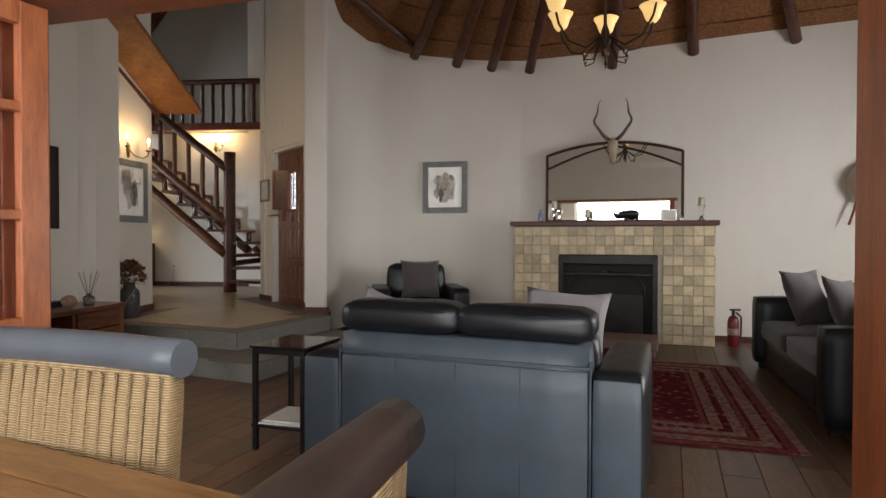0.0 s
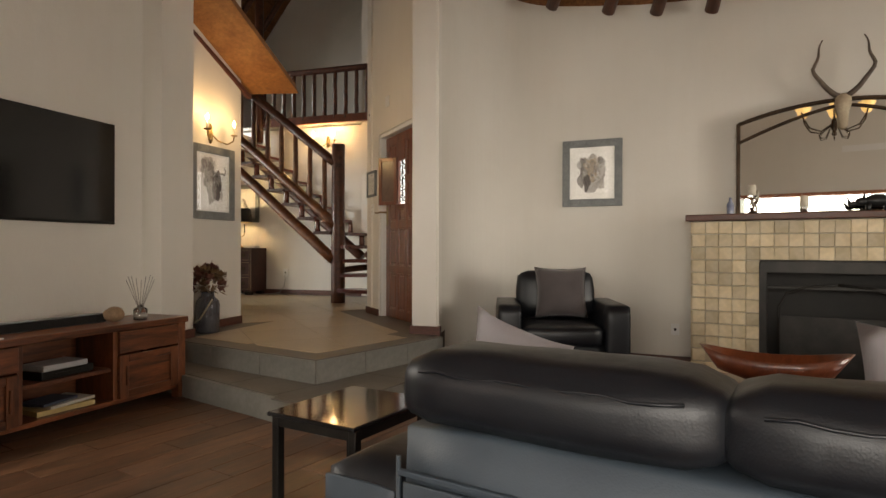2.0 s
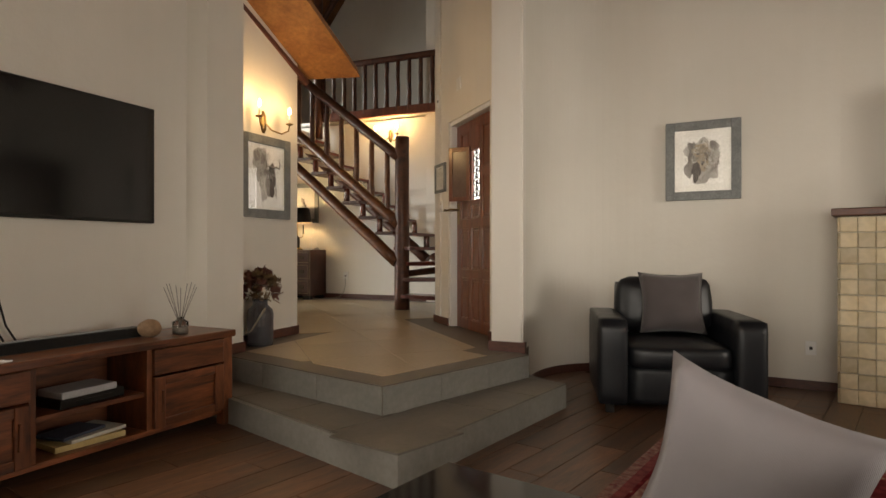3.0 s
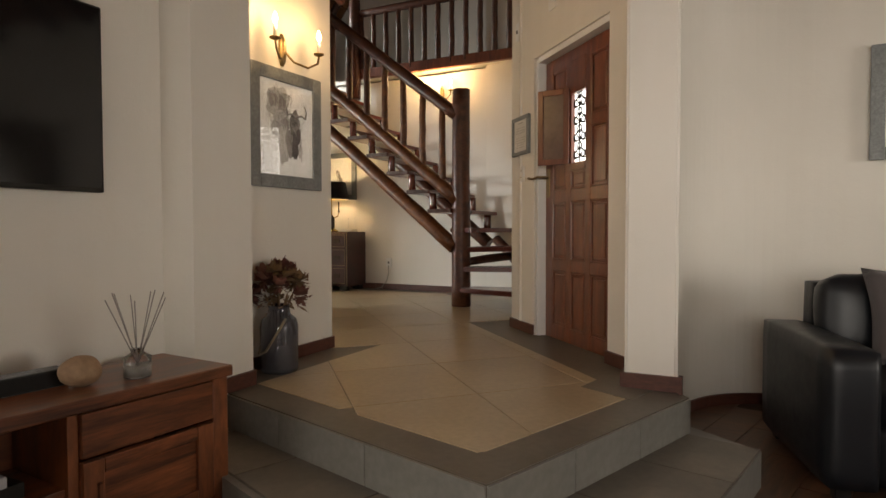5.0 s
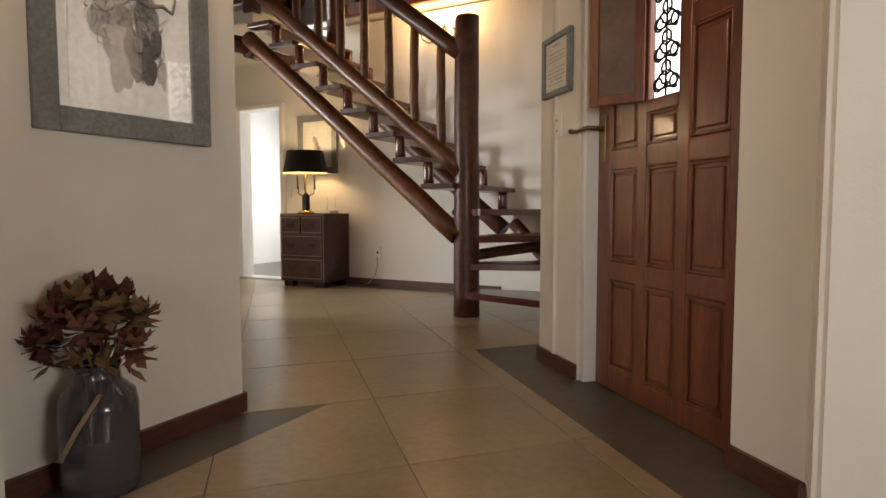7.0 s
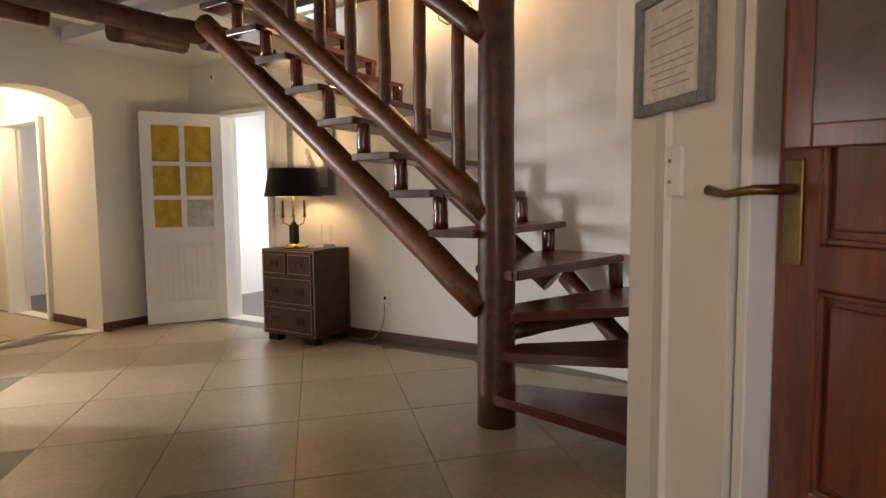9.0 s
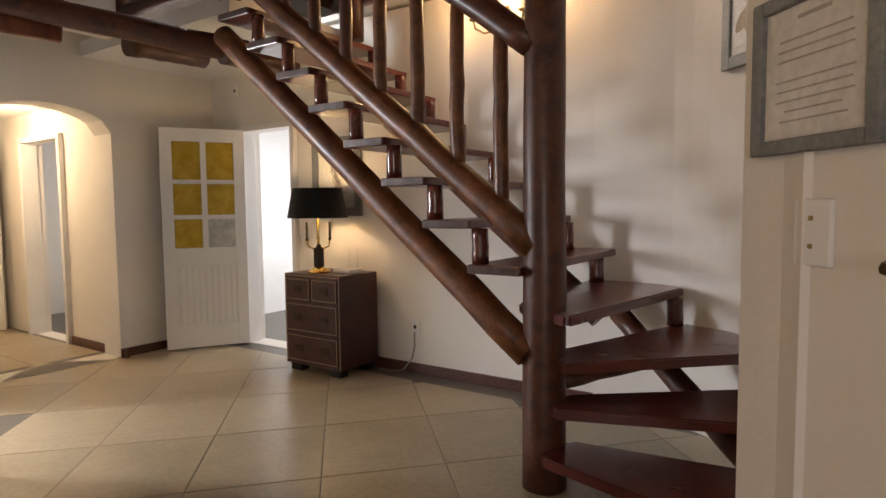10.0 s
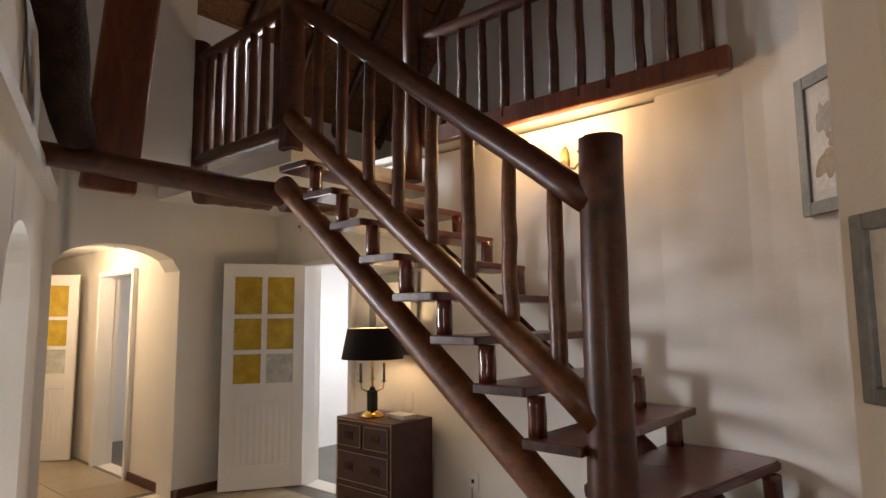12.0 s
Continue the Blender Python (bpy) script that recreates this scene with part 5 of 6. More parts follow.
def art_beasts(p, w, h):
    """Loose wash of two animal heads, one pale and one dark with curved horns."""
    scribble(p, -0.07, 0.11, 0.10, 0.12, 120, INKS[1], 3)
    scribble(p, 0.06, -0.04, 0.05, 0.14, 110, INKS[0], 4)
    scribble(p, -0.07, 0.06, 0.10, 0.14, 60, INKS[2], 5)
    shapes = ((-0.08, 0.13, 0.085, 0.10, 2), (-0.06, 0.02, 0.075, 0.07, 2), (-0.03, -0.10, 0.05, 0.10, 2), (-0.12, 0.17, 0.03, 0.05, 1), (-0.05, 0.15, 0.03, 0.04, 1),
              (0.07, 0.02, 0.042, 0.085, 1), (0.06, -0.10, 0.032, 0.075, 0), (0.015, -0.07, 0.03, 0.09, 1), (0.09, -0.03, 0.018, 0.06, 0), (0.11, -0.12, 0.018, 0.05, 2), (-0.02, 0.04, 0.022, 0.03, 1))
    for i, (cx, cz, rx, rz, k) in enumerate(shapes):
        blob(p, cx, cz, rx, rz, INKS[k], i + 1, -0.004 - 0.0003 * i, rough=0.26)
    bm = bmesh.new()
    for sx, ln in ((-1, 0.07), (1, 0.085)):
        tube(bm, [(0.07, -0.0078, 0.085), (0.07 + sx * ln * 0.6, -0.0078, 0.10), (0.07 + sx * ln, -0.0078, 0.085), (0.07 + sx * ln * 1.15, -0.0078, 0.13), (0.07 + sx * ln * 0.85, -0.0078, 0.165)], [0.008, 0.007, 0.006, 0.005, 0.002], 5)
    part("ink_line", bm, INKS[1], p)


def art_cat(p, w, h):
    scribble(p, 0.0, 0.0, 0.13, 0.16, 120, INKS[0], 6)
    scribble(p, 0.0, 0.0, 0.14, 0.18, 140, INKS[1], 7)
    scribble(p, 0.0, 0.03, 0.10, 0.12, 110, PAPER, 8)
    for i, (cx, cz, rx, rz, k) in enumerate(((0.0, 0.03, 0.12, 0.12, 2), (-0.09, -0.05, 0.06, 0.13, 1), (0.08, -0.02, 0.06, 0.12, 2), (0.0, 0.06, 0.08, 0.07, 3), (0.0, -0.03, 0.045, 0.06, 3), (-0.035, 0.06, 0.015, 0.01, 0), (0.04, 0.06, 0.015, 0.01, 0), (0.0, -0.02, 0.02, 0.015, 0), (-0.08, 0.13, 0.03, 0.035, 1), (0.085, 0.13, 0.03, 0.035, 1), (0.01, -0.13, 0.09, 0.05, 2), (-0.05, -0.10, 0.03, 0.08, 0))):
        blob(p, cx, cz, rx, rz, INKS[k], i + 21, -0.004 - 0.0004 * i)


def art_bird(p, w, h):
    for i, (cx, cz, rx, rz, k, r) in enumerate(((0.0, -0.04, 0.045, 0.09, 2, 0.35), (0.03, -0.09, 0.03, 0.07, 1, 0.5), (-0.03, 0.06, 0.028, 0.03, 1, 0), (0.01, -0.02, 0.02, 0.06, 0, 0.4))):
        blob(p, cx, cz, rx, rz, INKS[k], i + 41, -0.004 - 0.0004 * i, rot=r)
    bm = tube(bmesh.new(), [(-0.08, -0.006, -0.15), (0.10, -0.006, -0.13)], 0.006, 5)
    part("ink_line", bm, INKS[1], p)


def art_print(p, w, h):
    for i, (cx, cz, rx, rz, k) in enumerate(((-0.02, 0.10, 0.05, 0.07, 2), (0.03, 0.0, 0.06, 0.05, 3), (-0.02, -0.12, 0.07, 0.06, 3), (0.05, 0.14, 0.03, 0.06, 2))):
        blob(p, cx, cz, rx, rz, INKS[k], i + 61, -0.004 - 0.0004 * i)


def art_lines(p, w, h):
    rnd = random.Random(5)
    for k in range(11):
        if k in (1, 5):
            continue
        ln = w * (0.35 if k == 0 else rnd.uniform(0.6, 0.85))
        part("text_line", cube(0, -0.003, h * 0.42 - k * h * 0.08, ln, 0.0012, 0.0035 if k else 0.007), INKS[2], p)


picture("framed_picture", "ink drawing of a lioness in a grey-blue frame", (-0.075, 7.272, 1.885), -5.6, 0.60, 0.68, 0.075, BLUEGREY, MATB, art_cat)
picture("framed_picture", "ink drawing of rhinoceros and antelope in a grey-blue frame", (-3.497, 5.75, 1.735), 88, 0.60, 0.70, 0.075, BLUEGREY, MATB, art_beasts, inner=0.86)
picture("framed_picture", "ink drawing of a bird in a grey frame above the chest", (-6.10, 9.81, 1.88), 0, 0.55, 0.65, 0.07, BLUEGREY, MATB, art_bird)
picture("framed_picture", "pale botanical print in a grey frame on the stair wall", (-2.98, 9.455, 2.635), -44, 0.40, 0.66, 0.06, BLUEGREY, MATB, art_print, inner=0.8, glazed=False)
CERT = Vector((*DW[0], 0)) + Vector((*DD, 0)) * 1.543 - Vector((*DN, 0)) * 0.016
picture("framed_notice", "framed typed notice on the wall beside the entrance door", (CERT.x, CERT.y, 1.867), math.degrees(math.atan2(-DD.y, -DD.x)), 0.305, 0.30, 0.028, BLUEGREY, PAPER, art_lines, inner=0.9, glazed=False)


def television():
    t = thing("television", "large flat black television mounted on the wall", "television", (-3.43, 3.835, 1.665), 90)
    part("body", cube(0, -0.02, 0, 1.37, 0.035, 0.755, 0.006), BLACKM, t)
    part("screen", cube(0, -0.0395, 0.004, 1.345, 0.004, 0.725), BLACKGLASS, t, "glossy dark screen")
    ob = part("television_cable", tube(tube(bmesh.new(), [(-3.425, 3.55, 1.30), (-3.42, 3.52, 1.1), (-3.41, 3.56, 0.9), (-3.40, 3.60, 0.72), (-3.38, 3.66, 0.60)], 0.006, 6), [(-3.425, 3.53, 1.30), (-3.41, 3.55, 1.0), (-3.40, 3.50, 0.8), (-3.38, 3.60, 0.60)], 0.006, 6), BLACKM)
    tagged(ob, "black cables hanging below the television", "cable")


television()


def tv_cabinet():
    c = thing("tv_cabinet", "low reddish acacia television cabinet with open middle shelves", "cabinet", (-2.86, 4.66, 0), 86)
    L, D, H = 1.78, 0.42, 0.60
    part("top", cube(-L / 2, D / 2, H - 0.022, L + 0.03, D + 0.03, 0.044, 0.006), ACACIAX, c)
    for x in (-0.035, -L + 0.035):
        for y in (0.035, D - 0.035):
            part("leg", cube(x, y, 0.278, 0.07, 0.07, 0.556, 0.006), ACACIA, c)
    part("bottom", cube(-L / 2, D / 2, 0.085, L - 0.1, D - 0.04, 0.03, 0.004), ACACIAX, c)
    part("back", cube(-L / 2, D - 0.03, 0.32, L - 0.1, 0.02, 0.47), ACACIAX, c)
    for x in (-0.58, -1.20):
        part("divider", cube(x, D / 2, 0.325, 0.035, D - 0.05, 0.46, 0.003), ACACIA, c)
    part("shelf", cube(-0.89, D / 2 + 0.01, 0.30, 0.60, D - 0.07, 0.025, 0.003), ACACIAX, c)
    part("side", cube(-0.03, D / 2, 0.325, 0.02, D - 0.13, 0.46), ACACIA, c)
    for x0, x1 in ((-0.565, -0.07), (-L + 0.07, -1.22)):
        w = x1 - x0
        dr = part("drawer", cube((x0 + x1) / 2, 0.012, 0.476, w, 0.024, 0.145, 0.004), ACACIAX, c)
        d = part("cabinet_door", cube((x0 + x1) / 2, 0.02, 0.245, w - 0.002, 0.012, 0.29), ACACIAX, c)
        for x in (x0 + 0.035, x1 - 0.035):
            part("stile", cube(x, 0.006, 0.245, 0.07, 0.018, 0.29, 0.004), ACACIA, d)
        for z in (0.125, 0.365):
            part("rail", cube((x0 + x1) / 2, 0.006, z, w - 0.142, 0.017, 0.05, 0.004), ACACIAX, d)
        part("handle", cube(x0 + 0.05 if x0 > -0.8 else x1 - 0.05, -0.006, 0.25, 0.014, 0.018, 0.13, 0.003), ACACIA, d)
    M = c.matrix_world.copy()

    def put(ob, x, y, z, label, cat, rz=0):
        ob.matrix_world = M @ pose(x, y, z, 0, 0, rz)
        return tagged(ob, label, cat)
    put(part("soundbar", cube(0, 0, 0.03, 0.95, 0.08, 0.06, 0.008), fabric("black_speaker_cloth", (0.012, 0.012, 0.012))), -0.96, 0.26, H, "long black soundbar on the cabinet", "soundbar")
    b = bmesh.new()
    bmesh.ops.create_icosphere(b, subdivisions=3, radius=0.06)
    for v in b.verts:
        v.co *= 1 + 0.10 * noise.noise(v.co * 22)
        v.co.z *= 0.88
        v.co.x *= 1.15
    put(part("stone_ball", b, mottled("tan_sandstone", (0.20, 0.12, 0.07), (0.34, 0.22, 0.13), 9, 60, 0.8, 0, 0.4), smooth=True), -0.48, 0.16, H + 0.054, "rough tan stone ball on the cabinet", "ornament")
    e = thing("reed_diffuser", "glass reed diffuser with dark sticks on the cabinet", "diffuser", tuple(M @ Vector((-0.30, 0.12, H))), 86)
    part("bottle", lathe(bmesh.new(), [(0.045, 0.0), (0.047, 0.01), (0.047, 0.075), (0.03, 0.085), (0.022, 0.09), (0.022, 0.105)], 16), glass_material("diffuser_glass", (0.92, 0.93, 0.93), 0.02), e, smooth=True)
    part("oil", lathe(bmesh.new(), [(0.040, 0.006), (0.041, 0.04), (0.001, 0.041)], 16), mottled("diffuser_oil", (0.25, 0.23, 0.2), (0.35, 0.32, 0.28), 5, 30, 0.1), e)
    for k in range(9):
        a = k * 0.72
        part("reed", tube(bmesh.new(), [(0.012 * math.cos(a + 3), 0.012 * math.sin(a + 3), 0.02), (0.11 * math.cos(a), 0.06 * math.sin(a), 0.30 + 0.02 * math.sin(k * 3))], 0.0022, 5), INKS[1], e)
    put(part("media_player", box(cube(0, 0, 0.025, 0.36, 0.22, 0.05, 0.005), 0, -0.112, 0.025, 0.20, 0.004, 0.012), BLACKM), -0.88, 0.18, 0.315, "black media player on the cabinet shelf", "media player", 4)
    put(part("set_top_box", cube(0, 0, 0.018, 0.30, 0.2, 0.036, 0.006), plain("silver_plastic", (0.45, 0.45, 0.46), 0.35)), -0.90, 0.16, 0.366, "silver decoder box on the media player", "decoder", 3)
    for i, (w, d, h, col, dx) in enumerate(((0.36, 0.26, 0.03, (0.55, 0.42, 0.18), 0.0), (0.32, 0.24, 0.018, (0.6, 0.58, 0.5), 0.03), (0.26, 0.19, 0.016, (0.05, 0.06, 0.09), -0.04))):
        z = 0.102 + (0, 0.031, 0.050)[i]
        put(part("book", cube(0, 0, h / 2, w, d, h, 0.002), plain("book_cover_%d" % i, col, 0.5)), -0.88 + dx, 0.19, z, ("ochre", "cream", "dark blue")[i] + " book lying on the lower cabinet shelf", "book", (-4, 6, 12)[i])
    put(part("paper_sheet", cube(0, 0, 0.004, 0.20, 0.26, 0.006), PAPER), -1.42, 0.12, H, "white papers lying on the cabinet top", "paper", 20)


tv_cabinet()


def flower_vase():
    v = thing("flower_vase", "smoky glass vase with dried red-brown proteas on the floor", "vase", (-3.375, 5.53, PZ), 20)
    m, nt, b = node_material("smoky_glass", 0.12, 0, 0.6)
    b.inputs["Base Color"].default_value = (0.10, 0.10, 0.115, 1)
    b.inputs["Transmission Weight"].default_value = 0.45
    part("vessel", lathe(bmesh.new(), [(0.098, 0.0), (0.104, 0.02), (0.106, 0.25), (0.098, 0.29), (0.062, 0.325), (0.058, 0.36), (0.066, 0.375), (0.058, 0.372), (0.05, 0.35)], 26), m, v, smooth=True)
    part("rope_handle", tube(bmesh.new(), [(0.075, -0.09, 0.31), (0.03, -0.125, 0.22), (-0.03, -0.115, 0.13), (-0.095, -0.06, 0.10), (-0.08, 0.02, 0.32)], 0.007, 6), fabric("jute_rope", (0.28, 0.21, 0.13)), v, "knotted jute rope")
    pet = [mottled("dried_petal_%d" % k, tuple(0.6 * x for x in c), c, 12, 60, 0.8) for k, c in enumerate(((0.13, 0.035, 0.025), (0.20, 0.075, 0.05), (0.22, 0.13, 0.06)))]
    rnd = random.Random(8)
    for k in range(15):
        a, rr = k * 2.4, 0.15 * math.sqrt((k + 0.5) / 15)
        c = Vector((rr * math.cos(a), rr * math.sin(a), 0.45 + 0.135 * (1 - (rr / 0.15) ** 2) - (0.035 if k > 11 else 0)))
        bm = bmesh.new()
        for j in range(48):
            d = Vector((rnd.gauss(0, 1), rnd.gauss(0, 1), rnd.gauss(0.3, 1))).normalized()
            s = d.cross(Vector((0, 0, 1)) if abs(d.z) < 0.9 else Vector((1, 0, 0))).normalized()
            r0, r1, wd = 0.012, rnd.uniform(0.045, 0.078), rnd.uniform(0.012, 0.024)
            p = [c + d * r0 - s * wd * 0.4, c + d * (r1 * 0.7) - s * wd, c + d * r1 + s.cross(d) * 0.012, c + d * (r1 * 0.7) + s * wd, c + d * r0 + s * wd * 0.4]
            bm.faces.new([bm.verts.new(q) for q in p])
        part("flower_head", bm, pet[k % 3], v, "dried protea bloom")
    bm = bmesh.new()
    for k in range(14):
        a = k * 1.9
        tube(bm, [(0.02 * math.cos(a), 0.02 * math.sin(a), 0.15), (0.03 * math.cos(a), 0.03 * math.sin(a), 0.34), (0.08 * math.cos(a), 0.08 * math.sin(a), 0.43)], 0.004, 5)
    part("stem_bundle", bm, pet[2], v)
    bm = bmesh.new()
    for k in range(40):
        a = rnd.uniform(0, 6.28)
        c = Vector((rnd.uniform(0.04, 0.15) * math.cos(a), rnd.uniform(0.04, 0.15) * math.sin(a), rnd.uniform(0.36, 0.42)))
        d = Vector((math.cos(a), math.sin(a), rnd.uniform(-0.8, 0.4))).normalized() * rnd.uniform(0.05, 0.09)
        s = Vector((-math.sin(a), math.cos(a), 0)) * 0.014
        bm.faces.new([bm.verts.new(q) for q in (c, c + d * 0.5 - s, c + d, c + d * 0.5 + s)])
    part("dry_foliage", bm, pet[2], v)


flower_vase()


def candle_sconce(label, at, rz, power):
    """Two-armed brass wall light with lit candle bulbs; local -y faces the room."""
    s = thing("wall_sconce", label, "wall light", at, rz, "brass wall lights")
    part("back_plate", lathe(bmesh.new(), [(0.012, -0.09), (0.026, -0.06), (0.03, 0.0), (0.026, 0.06), (0.010, 0.10)], 10), OLDBRASS, s, smooth=True)
    M = s.matrix_world.copy()
    for sx in (-1, 1):
        part("arm", tube(bmesh.new(), [(0, -0.02, 0.0), (sx * 0.05, -0.05, -0.06), (sx * 0.12, -0.10, -0.085), (sx * 0.175, -0.13, -0.05), (sx * 0.185, -0.13, 0.0)], 0.007, 7), OLDBRASS, s, "curved brass arm")
        part("drip_cup", lathe(bmesh.new(), [(0.008, -0.005), (0.03, 0.004), (0.033, 0.012), (0.010, 0.010)], 12, sx * 0.185, -0.13), OLDBRASS, s, smooth=True)
        part("candle_sleeve", lathe(bmesh.new(), [(0.011, 0.01), (0.011, 0.085), (0.008, 0.088)], 10, sx * 0.185, -0.13), PAPER, s, smooth=True)
        part("bulb", lathe(bmesh.new(), [(0.006, 0.088), (0.016, 0.105), (0.013, 0.13), (0.002, 0.155)], 10, sx * 0.185, -0.13), BULB, s, "lit candle bulb", True)
        q = M @ Vector((sx * 0.185, -0.16, 0.135))
        bulb_lamp("sconce_bulb", q, power, WARM, 0.02)
    return s


BULB = glow("lit_warm_bulb", (1.0, 0.72, 0.36), 14.0)
candle_sconce("brass wall light with two lit candle bulbs above the picture", (-3.515, 5.73, 2.20), 88, 4.5)
candle_sconce("brass wall light with two lit candle bulbs on the stair wall", (-4.50, 9.815, 2.86), 0, 9.0)


def chandelier():
    c = thing("chandelier", "dark iron chandelier with lit frosted shades under the reed roof", "chandelier", (1.45, 3.95, 2.56))
    part("stem", lathe(bmesh.new(), [(0.01, 0.0), (0.03, 0.02), (0.02, 0.06), (0.045, 0.12), (0.03, 0.2), (0.012, 0.25), (0.012, 2.6)], 12), IRON, c, smooth=True)
    for k in range(6):
        a = k * math.pi / 3 + 0.35
        ca, sa = math.cos(a), math.sin(a)
        P = lambda r, z: (r * ca, r * sa, z)
        part("arm", tube(bmesh.new(), [P(0.03, 0.15), P(0.16, 0.06), P(0.30, 0.10), P(0.38, 0.22), P(0.40, 0.30)], 0.009, 7), IRON, c)
        part("shade", lathe(bmesh.new(), [(0.03, 0.30), (0.055, 0.33), (0.075, 0.39), (0.10, 0.43), (0.097, 0.43), (0.07, 0.385), (0.05, 0.335), (0.02, 0.31)], 16, 0.40 * ca, 0.40 * sa), BULBSHADE, c, "frosted bell shade", True)
        part("scroll", tube(bmesh.new(), [P(0.05, 0.10), P(0.10, -0.02), P(0.17, -0.03), P(0.19, 0.03), P(0.15, 0.05)], 0.006, 6), IRON, c)
        part("crystal_drop", lathe(bmesh.new(), [(0.002, -0.02), (0.012, 0.0), (0.004, 0.03)], 8, 0.17 * ca, 0.17 * sa), glass_material("chandelier_crystal"), c)
        if k % 2 == 0:
            bulb_lamp("chandelier_bulb", Vector((1.45 + 0.40 * ca, 3.95 + 0.40 * sa, 2.98)), 2.0, WARM, 0.05)


BULBSHADE = glow("lit_frosted_shade", (1.0, 0.66, 0.26), 0.75)
chandelier()


def fire_extinguisher():
    e = thing("fire_extinguisher", "red fire extinguisher on the floor beside the fireplace", "fire extinguisher", (3.27, 6.36, 0), 0)
    part("cylinder", lathe(bmesh.new(), [(0.055, 0.0), (0.062, 0.01), (0.062, 0.28), (0.045, 0.33), (0.018, 0.35)], 18), mottled("red_enamel", (0.11, 0.008, 0.009), (0.17, 0.013, 0.013), 5, 40, 0.3), e, smooth=True)
    part("valve", box(cube(0, 0, 0.375, 0.03, 0.03, 0.05, 0.004), 0.02, 0, 0.41, 0.12, 0.02, 0.02, 0.004), BLACKM, e)
    part("hose", tube(bmesh.new(), [(0.03, 0, 0.38), (0.085, 0, 0.33), (0.085, 0, 0.15), (0.075, 0, 0.10)], 0.010, 8), BLACKM, e)
    part("label_band", lathe(bmesh.new(), [(0.0632, 0.13), (0.0635, 0.135), (0.0635, 0.20), (0.0632, 0.205)], 18), mottled("dull_label", (0.22, 0.12, 0.09), (0.34, 0.24, 0.19), 20, 60, 0.5), e, "dull printed label")


fire_extinguisher()


def wall_ornament():
    """Pale fan-shaped wall light on crossed sticks."""
    o = thing("wall_ornament", "pale hide wall light on two crossed wooden sticks", "wall light", (4.59, 6.31, 1.72), FA)
    part("shade", lathe(bmesh.new(), [(0.05, -0.12), (0.13, -0.02), (0.15, 0.14), (0.10, 0.26), (0.02, 0.33)], 14), fabric("pale_hide", (0.55, 0.47, 0.35)), o, smooth=True)
    for sx in (-1, 1):
        part("stick", log_bm((sx * 0.04, -0.02, 0.25), (-sx * 0.11 - 0.03, -0.05, -0.36), 0.018, 0.012, 6, 0.003, 7), POLE_LIGHT, o)


wall_ornament()


def basket():
    b = thing("basket", "small woven basket with a hooped handle behind the sofa arm", "basket", (3.42, 5.55, 0), 0)
    part("body", lathe(bmesh.new(), [(0.13, 0.0), (0.17, 0.05), (0.18, 0.5), (0.17, 0.52), (0.16, 0.45)], 18), mottled("dark_wicker", (0.05, 0.03, 0.02), (0.12, 0.08, 0.05), 30, 80, 0.7, 0, 0.6), b, smooth=True)
    part("handle", tube(bmesh.new(), [(0.10 * math.cos(t), 0, 0.52 + 0.22 * math.sin(t)) for t in [math.pi * i / 12 for i in range(13)]], 0.008, 6), PAPER, b)


basket()


def wall_plate(label, at, rz, w=0.08, h=0.12, dots=2, name="wall_socket", cat="socket"):
    p = thing(name, label, cat, at, rz)
    part("plate", cube(0, -0.006, 0, w, 0.012, h, 0.003), WHITE, p)
    for k in range(dots):
        part("button", cube(0, -0.0135, (k - (dots - 1) / 2) * h * 0.42, 0.009 if dots == 2 else 0.022, 0.005, 0.009 if dots == 2 else 0.026, 0.002), OLDBRASS if dots == 2 else BLACKM, p)


q = Vector((*DW[0], 0)) + Vector((*DD, 0)) * 1.542 - Vector((*DN, 0)) * 0.001
wall_plate("cream light switch plate with two small brass screws", (q.x, q.y, 1.57), math.degrees(math.atan2(-DD.y, -DD.x)), 0.088, 0.122, 2, "light_switch", "switch")
wall_plate("white wall socket with a plugged cable above the skirting", (-5.31, 9.828, 0.70), 0, 0.09, 0.13, 1)
wall_plate("white wall socket low beside the fireplace", (0.72, 7.215, 0.33), -7, 0.075, 0.11, 1)
wall_plate("white light switch beside the bedroom doorway", (-6.54, 9.828, 1.35), 0, 0.075, 0.12, 2, "light_switch", "switch")
q2 = Vector((*DW[0], 0)) + Vector((*DD, 0)) * 1.626 - Vector((*DN, 0)) * 0.001
wall_plate("small dark alarm sensor high on the wall corner", (q2.x, q2.y, 2.695), math.degrees(math.atan2(-DD.y, -DD.x)), 0.05, 0.14, 1, "alarm_sensor", "sensor")
q3 = Vector((*DW[0], 0)) + Vector((*DD, 0)) * 1.034 - Vector((*DN, 0)) * 0.001
wall_plate("cream blank plate above the entrance door", (q3.x, q3.y, 2.73), math.degrees(math.atan2(-DD.y, -DD.x)), 0.10, 0.12, 0, "junction_box", "junction box")
wall_plate("small white alarm sensor in the corner above the door", (-7.40, 9.828, 2.73), 0, 0.06, 0.10, 1, "alarm_sensor", "sensor")


